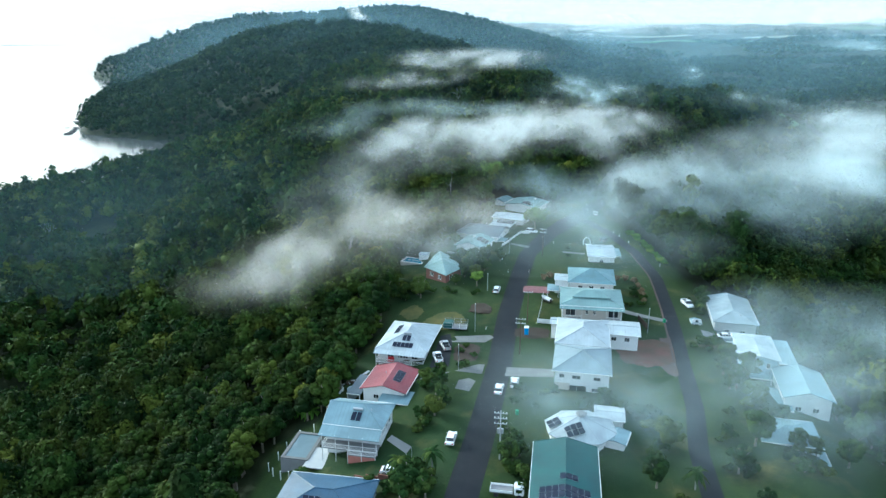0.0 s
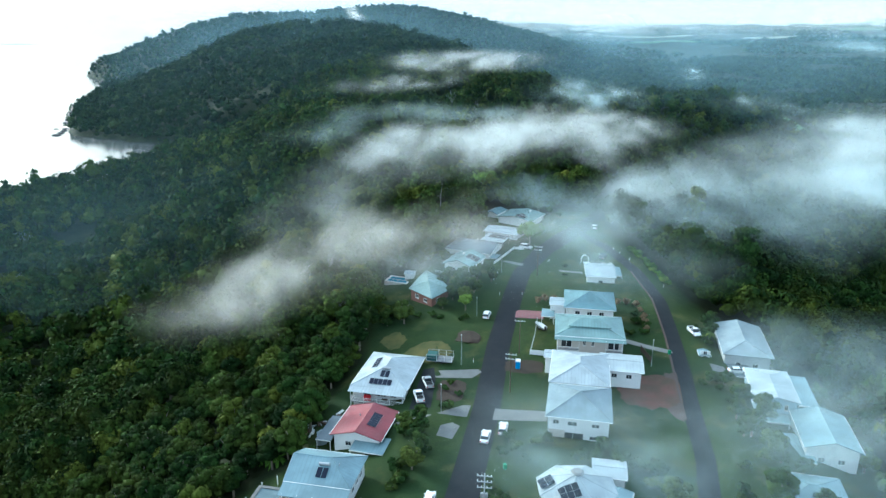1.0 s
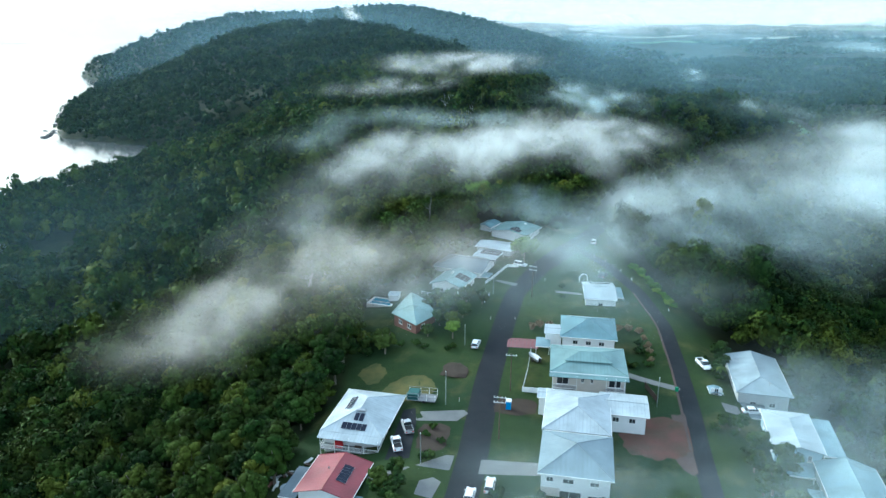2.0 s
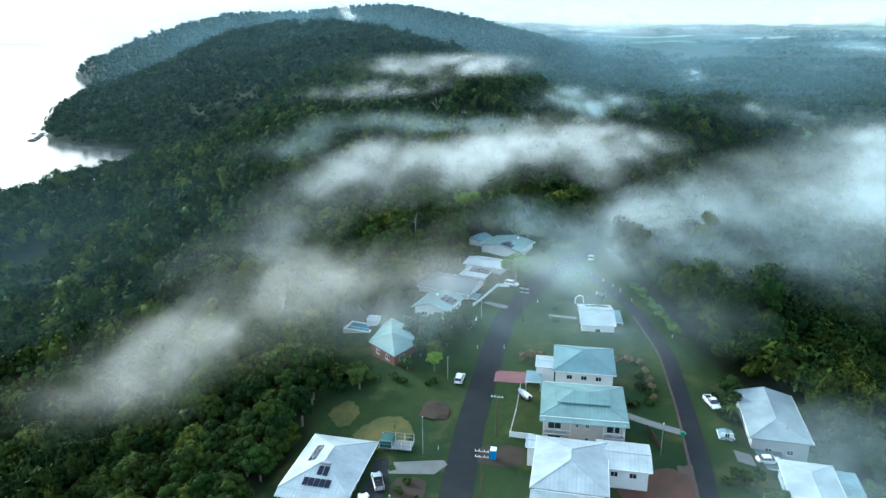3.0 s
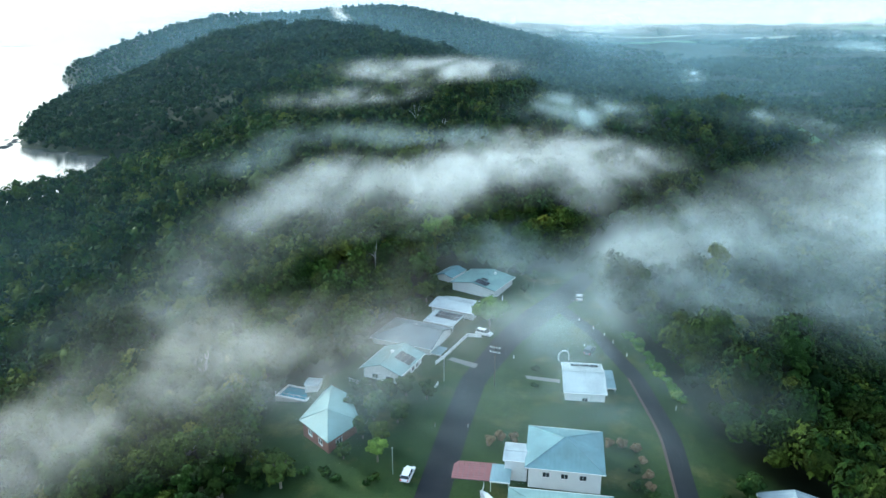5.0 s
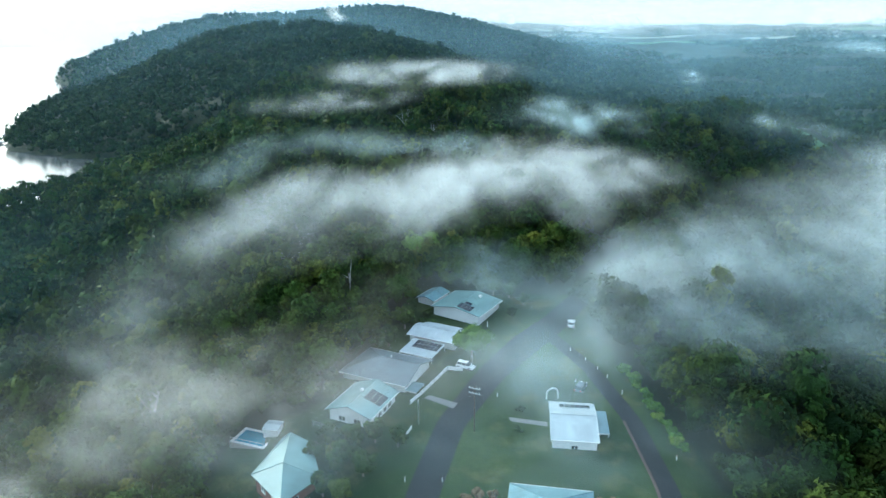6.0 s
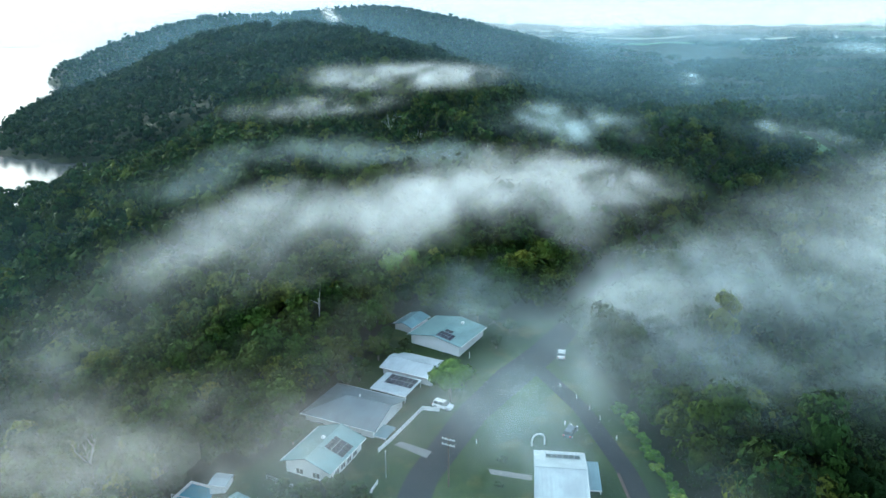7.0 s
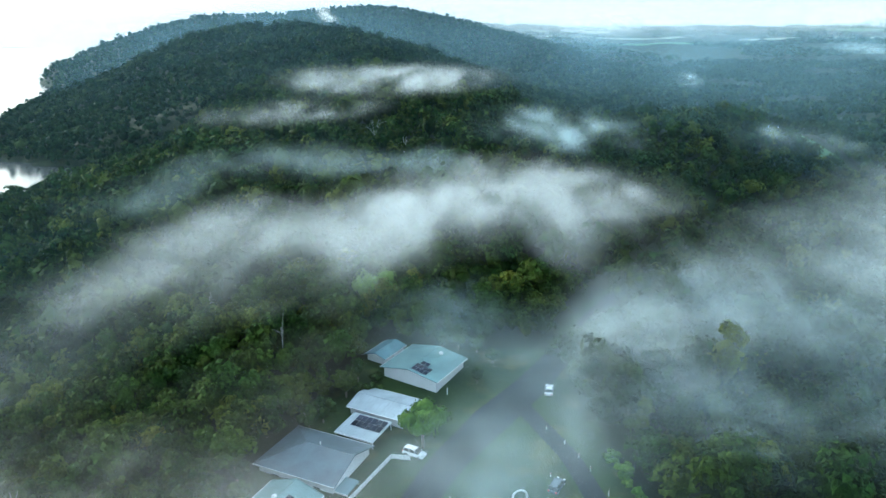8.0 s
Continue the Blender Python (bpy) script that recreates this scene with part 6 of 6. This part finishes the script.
def bare_tree(x, y, h, label="pale leafless dead tree above the canopy", seed=0, spread=0.3):
    rng = np.random.default_rng(seed)
    t = thing("dead_tree", x, y, gz(x, y) - 0.3, 0, label, "dead tree")
    part("trunk", bar(bmesh.new(), (0, 0, 0), (0.2, 0, h * (0.6 if spread > 0.1 else 0.85)), 0.1 + 0.5 * spread, 7, 0.06 + 0.3 * spread), PALE_BARK, t)
    for k in range(7 if spread > 0.1 else 3):
        a = math.tau * k / 7 + rng.uniform(-0.4, 0.4)
        z0, z1, r = h * rng.uniform(0.4, 0.6), h * rng.uniform(0.75, 1.0), h * spread * rng.uniform(0.4, 1.0)
        e = Vector((0.2 + r * math.cos(a), r * math.sin(a), z1))
        bm = bar(bmesh.new(), (0.18, 0, z0), e, 0.04 + 0.25 * spread, 5, 0.03)
        for _ in range(3):
            q = Vector((0.18, 0, z0)).lerp(e, rng.uniform(0.5, 0.95))
            bar(bm, q, q + Vector(rng.normal(0, 1.0, 3)) + Vector((0, 0, 1.0)), 0.05, 4, 0.02)
        part("limb", bm, PALE_BARK, t)


def build_gardens():
    rng = np.random.default_rng(12)
    big = [tree_template(60 + k, 2.6, 6.2, 10, 46, LEAF_GARDEN, "leafy green garden tree", 0.02, group="garden trees", name="garden_tree") for k in range(3)]
    lime = tree_template(70, 3.6, 6.4, 13, 60, LEAF_LIME, "broad light green shade tree beside the street", 0.3)
    gold = tree_template(71, 2.2, 5.4, 10, 46, LEAF_LIME, "yellow-green garden tree behind the parked car", 0.25)
    bush = [tree_template(80 + k, 1.3, 1.9, 6, 34, LEAF_GARDEN, "rounded green shrub in a garden", 0.0, group="garden shrubs", name="shrub", category="shrub") for k in range(3)]
    dry = tree_template(90, 1.1, 1.9, 6, 34, plain("dry_leaves", (0.20, 0.14, 0.075), 0.8, vary=0.4, scale=1.5), "shrub with brown flower heads", 0.0, group="brown shrubs", name="shrub", category="shrub")
    grassy = tree_template(91, 1.4, 1.3, 6, 34, LEAF_LIME, "clump of tall pale green grass beside the lane", 0.0, group="grass clumps along the lane", name="grass_clump", category="grass clump")
    first = set()

    def on_road(x, y):
        return any(math.hypot(x - np.interp(y, [p[1] for p in line], [p[0] for p in line]), 0) < wide for line, wide in ((EAST_ROAD, 3.4), (ROAD[:9], 3.8)))

    def put(t, x, y, s):
        if on_road(x, y):
            return
        m = pose(x, y, gz(x, y) - 0.15, 0, 0, rng.uniform(0, 360)) @ Matrix.Diagonal((s, s, s * rng.uniform(0.9, 1.1), 1))
        if t in first:
            copy_thing(t, pose(0, 0, 0)).matrix_basis = m
        else:
            first.add(t)
            t.matrix_basis = m

    put(lime, 35.6, 265.0, 1.3)
    put(gold, 10.6, 208.6, 1.0)
    trees = [(-5.5, 109.8, 1.15), (-7.6, 107.0, 1.1), (-3.2, 106.4, 1.0), (-1.8, 134.0, 0.85), (-0.4, 150.0, 0.75), (-3.6, 147.0, 0.9), (-1.6, 143.0, 0.7), (12.4, 116.4, 0.9), (13.8, 121.0, 0.7), (43.7, 120.6, 1.1), (38.2, 108.4, 1.0), (47.0, 112.0, 1.1), (50.5, 125.0, 0.9), (61.4, 121.6, 1.2), (64.4, 126.0, 1.0),
             (72.2, 151.6, 1.1), (69.0, 156.4, 1.0), (66.6, 144.4, 1.0), (68.0, 137.6, 1.0), (79.6, 120.0, 1.0), (88.6, 141.0, 1.0), (90.6, 152.0, 1.1), (88.0, 131.0, 1.2), (92.0, 168.0, 1.0), (75.6, 193.4, 0.8), (77.4, 198.6, 1.0), (-6.8, 203.4, 1.15), (7.0, 216.4, 0.85), (10.4, 214.0, 0.85), (4.0, 209.6, 0.7), (13.6, 222.0, 0.9), (9.0, 224.6, 0.9), (3.4, 226.0, 0.8),
             (15.0, 232.6, 0.9), (10.6, 231.4, 0.9), (19.6, 231.2, 0.8), (6.4, 231.2, 0.8), (30.6, 260.6, 0.8), (27.6, 258.0, 0.7), (31.6, 286.0, 0.9), (47.4, 288.4, 0.6), (51.5, 297.0, 0.7), (48.0, 302.0, 0.9), (54.5, 303.0, 0.8), (43.6, 303.6, 1.0), (39.6, 304.4, 0.9), (20.5, 289.0, 0.9), (18.6, 283.0, 1.0), (15.0, 273.6, 1.0), (12.6, 270.6, 0.9), (35.6, 272.0, 0.6), (4.4, 249.6, 0.8), (2.6, 254.0, 0.9), (54.6, 112.6, 1.0), (52.0, 136.4, 0.8), (-13.6, 111.6, 0.6), (90.4, 181.6, 1.0), (92.8, 195.0, 1.2), (-22.6, 144.6, 0.7)]
    for k, (x, y, s) in enumerate(trees):
        put(big[k % 3], x, y, s)
    shrubs = [(24.9, 142.2, 1.0), (22.6, 141.6, 0.9), (15.6, 138.0, 0.9), (18.2, 139.6, 1.1), (17.6, 143.4, 1.2), (20.0, 136.0, 0.8), (12.6, 112.6, 1.0), (4.9, 155.0, 1.2), (10.4, 203.0, 0.9), (9.0, 201.6, 0.6), (58.6, 204.6, 1.0), (57.6, 200.0, 1.1), (59.4, 197.0, 1.0), (57.8, 193.2, 1.0), (52.4, 193.0, 0.9), (54.4, 192.6, 0.9), (73.4, 188.0, 0.9), (50.6, 232.6, 0.8), (12.2, 129.0, 0.7), (13.2, 125.8, 0.8),
              (0.6, 139.0, 0.9), (-2.8, 139.4, 0.9), (4.6, 163.0, 0.7), (7.6, 160.6, 0.7), (6.0, 166.0, 0.7), (-4.4, 131.6, 0.8), (60.8, 133.4, 1.0), (58.0, 118.4, 1.0), (43.8, 236.4, 0.7), (45.0, 243.6, 0.7), (-8.8, 209.0, 1.2), (-3.0, 206.0, 1.0), (1.0, 205.0, 1.0), (-10.8, 213.6, 1.2), (3.4, 203.0, 0.8), (72.6, 196.6, 0.8), (14.8, 226.6, 0.9), (-25.4, 147.6, 1.0)]
    for k, (x, y, s) in enumerate(shrubs):
        put(bush[k % 3], x, y, s)
    for x0, x1, y0, y1, n in ((40, 57, 103, 134, 34), (64, 74, 112, 150, 22), (12, 15, 106, 132, 9), (-6, 0, 128, 149, 14), (-10, -3, 106, 113, 8), (85, 93, 120, 190, 22), (-14, -6, 204, 214, 12), (64, 72, 150, 168, 10), (2, 14, 222, 236, 14), (28, 34, 256, 263, 9), (20, 30, 284, 292, 10), (30, 38, 134, 140, 6)):
        for k in range(n):
            put(bush[k % 3] if k % 4 else big[k % 3], rng.uniform(x0, x1), rng.uniform(y0, y1), rng.uniform(0.7, 1.5) if k % 4 else rng.uniform(0.5, 0.75))
    for x, y, s in ((32.2, 214.2, 1.1), (34.6, 215.4, 1.2), (37.0, 215.2, 1.0), (55.6, 213.4, 1.0), (58.0, 212.8, 1.1), (60.4, 211.4, 1.0), (60.8, 207.6, 0.9), (60.6, 203.2, 1.0), (60.0, 199.6, 1.0), (59.2, 195.4, 0.8)):
        put(dry, x, y, s)
    for k in range(16):
        put(grassy, 71.6 + 0.28 * k + rng.uniform(-0.8, 0.8), 262 - 2.1 * k + rng.uniform(-0.6, 0.6), rng.uniform(0.8, 1.3))
    palm(-32.9, 151.0, 1.6, "clump of banana plants with long leaves", 14, 3.0, 1)
    palm(-31.0, 149.0, 1.4, "clump of banana plants with long leaves", 12, 2.8, 2)
    palm(-35.0, 152.6, 1.2, "clump of banana plants with long leaves", 12, 2.8, 3)
    palm(-28.4, 122.0, 2.2, fronds=11, ln=2.0, seed=4)
    palm(74.0, 189.6, 3.0, fronds=12, ln=2.4, seed=5)
    palm(45.0, 108.0, 4.0, seed=6), palm(-2.0, 113.6, 5.0, seed=7), palm(-8.0, 112.4, 5.5, seed=8), palm(21.0, 258.0, 2.4, seed=9, ln=1.8), palm(-2.6, 264.0, 3.0, "clump of banana plants with long leaves", 12, 2.6, 10)
    bare_tree(-242, 420, 17, seed=1), bare_tree(-205, 350, 14, seed=2)
    bare_tree(10, 474, 19, "tall pale dead tree on the wooded knoll", 3, 0.22), bare_tree(3.1, 293.0, 14, "slender pale tree trunk at the forest edge", 4, 0.06)
    bare_tree(-22, 321, 15, "slender pale tree trunk in the forest", 5, 0.07), bare_tree(24, 455, 15, seed=6, spread=0.15), bare_tree(-34, 246, 13, seed=7, spread=0.2), bare_tree(120, 470, 14, seed=8, spread=0.12)
    bare_tree(-28, 212, 9, "grey leafless tree in the forest", 9, 0.4), bare_tree(-24, 215, 8, "grey leafless tree in the forest", 10, 0.4)
    lime2 = copy_thing(lime, pose(22, 322, gz(22, 322), 0, 0, 40))
    lime2.scale = (1.6, 1.6, 1.9)
    tagged(lime2, "bright green tree standing out of the forest")


build_gardens()


# ---- far things ----
def build_far():
    field = plain("pale_field", (0.24, 0.25, 0.16), 0.95, vary=0.25, scale=0.01)
    green = plain("green_field", (0.075, 0.14, 0.045), 0.95, vary=0.25, scale=0.02)
    patch("field", [(305, 798), (330, 790), (357, 759), (370, 715), (363, 694), (340, 705), (310, 735), (296, 770)], green, "mown green clearing in the forest", "field", 0.6)
    for k, (x0, x1, y0, y1) in enumerate(((640, 1300, 2980, 3050), (500, 1100, 3300, 3420), (1300, 1900, 3150, 3220), (1700, 2600, 3600, 3800), (900, 1600, 3900, 4120), (520, 900, 3700, 3900), (2000, 2900, 4200, 4400), (900, 1000, 2160, 2190), (1500, 1700, 2560, 2600), (400, 1500, 4420, 4560))):
        P = np.array([(x0, y0), ((x0 + x1) / 2, y0 - 15), (x1, y0 + 20), (x1 + 30, y1), ((x0 + x1) / 2, y1 + 10), (x0 - 20, y1)])
        patch("field", P, field if k % 3 else green, "pale cane field on the plain", "field", 4.0 if y0 > 2500 else 2.0)
    house("far house with a pale metal roof among trees", 314, 813, 20, 6, 7, gz(314, 813) + 5.0, 0.3, GREY_WALL, R_SILVER, wins=row("s", 2, 1.2), group="houses in the valley")
    house("far house with a pale blue roof at the clearing", 329, 757, 60, 6, 8, gz(329, 757) + 3.0, 0.3, WHITE, R_BLUEGREY, wins=row("s", 2, 1.2), group="houses in the valley")
    house("far house with a grey roof among trees", 392, 925, 20, 16, 9, gz(392, 925) + 6.5, 0.25, TIMBER, R_SILVER, wins=row("s", 3, 1.2), group="houses in the valley")
    house("far white house among trees in the valley", 214, 366, -20, 8, 10, gz(214, 366) + 7.5, 0.3, WHITE, R_WHITE, wins=row("s", 2, 1.2), group="houses in the valley")
    # low mountains on the horizon
    rng = np.random.default_rng(4)
    hill = plain("far_hill", (0.10, 0.13, 0.12), 0.95, vary=0.2, scale=0.002)
    for x0, x1, y, top in ((2400, 3900, 4800, 165), (-900, -350, 4700, 205)):
        xs = np.linspace(x0, x1, 60)
        u = (xs - x0) / (x1 - x0)
        h = 60 + (top - 60) * np.sin(np.pi * u) ** 0.7 * (0.75 + 0.25 * np.sin(u * 23) * np.sin(u * 9 + 1))
        V = np.concatenate([np.stack([xs, np.full(60, y - 120.0), np.full(60, -30.0)], 1), np.stack([xs, np.full(60, y), h], 1), np.stack([xs, np.full(60, y + 120.0), np.full(60, -30.0)], 1)])
        i = np.concatenate([np.arange(59), np.arange(60, 119)])
        tagged(new("distant_hills", arrays("hills", V, np.stack([i, i + 1, i + 61, i + 60], 1), hill, True)), "faint blue hills on the horizon", "hills", kind="structure")
    # dark rocks along the shore
    rock = plain("shore_rock", (0.06, 0.055, 0.05), 0.7, vary=0.3, scale=0.3)
    for k in range(60):
        y = rng.uniform(800, 1760)
        x = float(coast_x(y)) + rng.normal(-8, 7)
        V, F = ICO[1]
        V = V * (1 + rng.normal(0, 0.2, (12, 1))) * np.array([rng.uniform(2, 6), rng.uniform(2, 6), rng.uniform(1, 2.5)])
        o = new("rock", arrays("rock", V, F, rock, False))
        o.location = (x, y, SEA_Z - 0.3)
        tagged(o, "dark rock in the shallows below the headland", "rock", "rocks along the shore")


build_far()
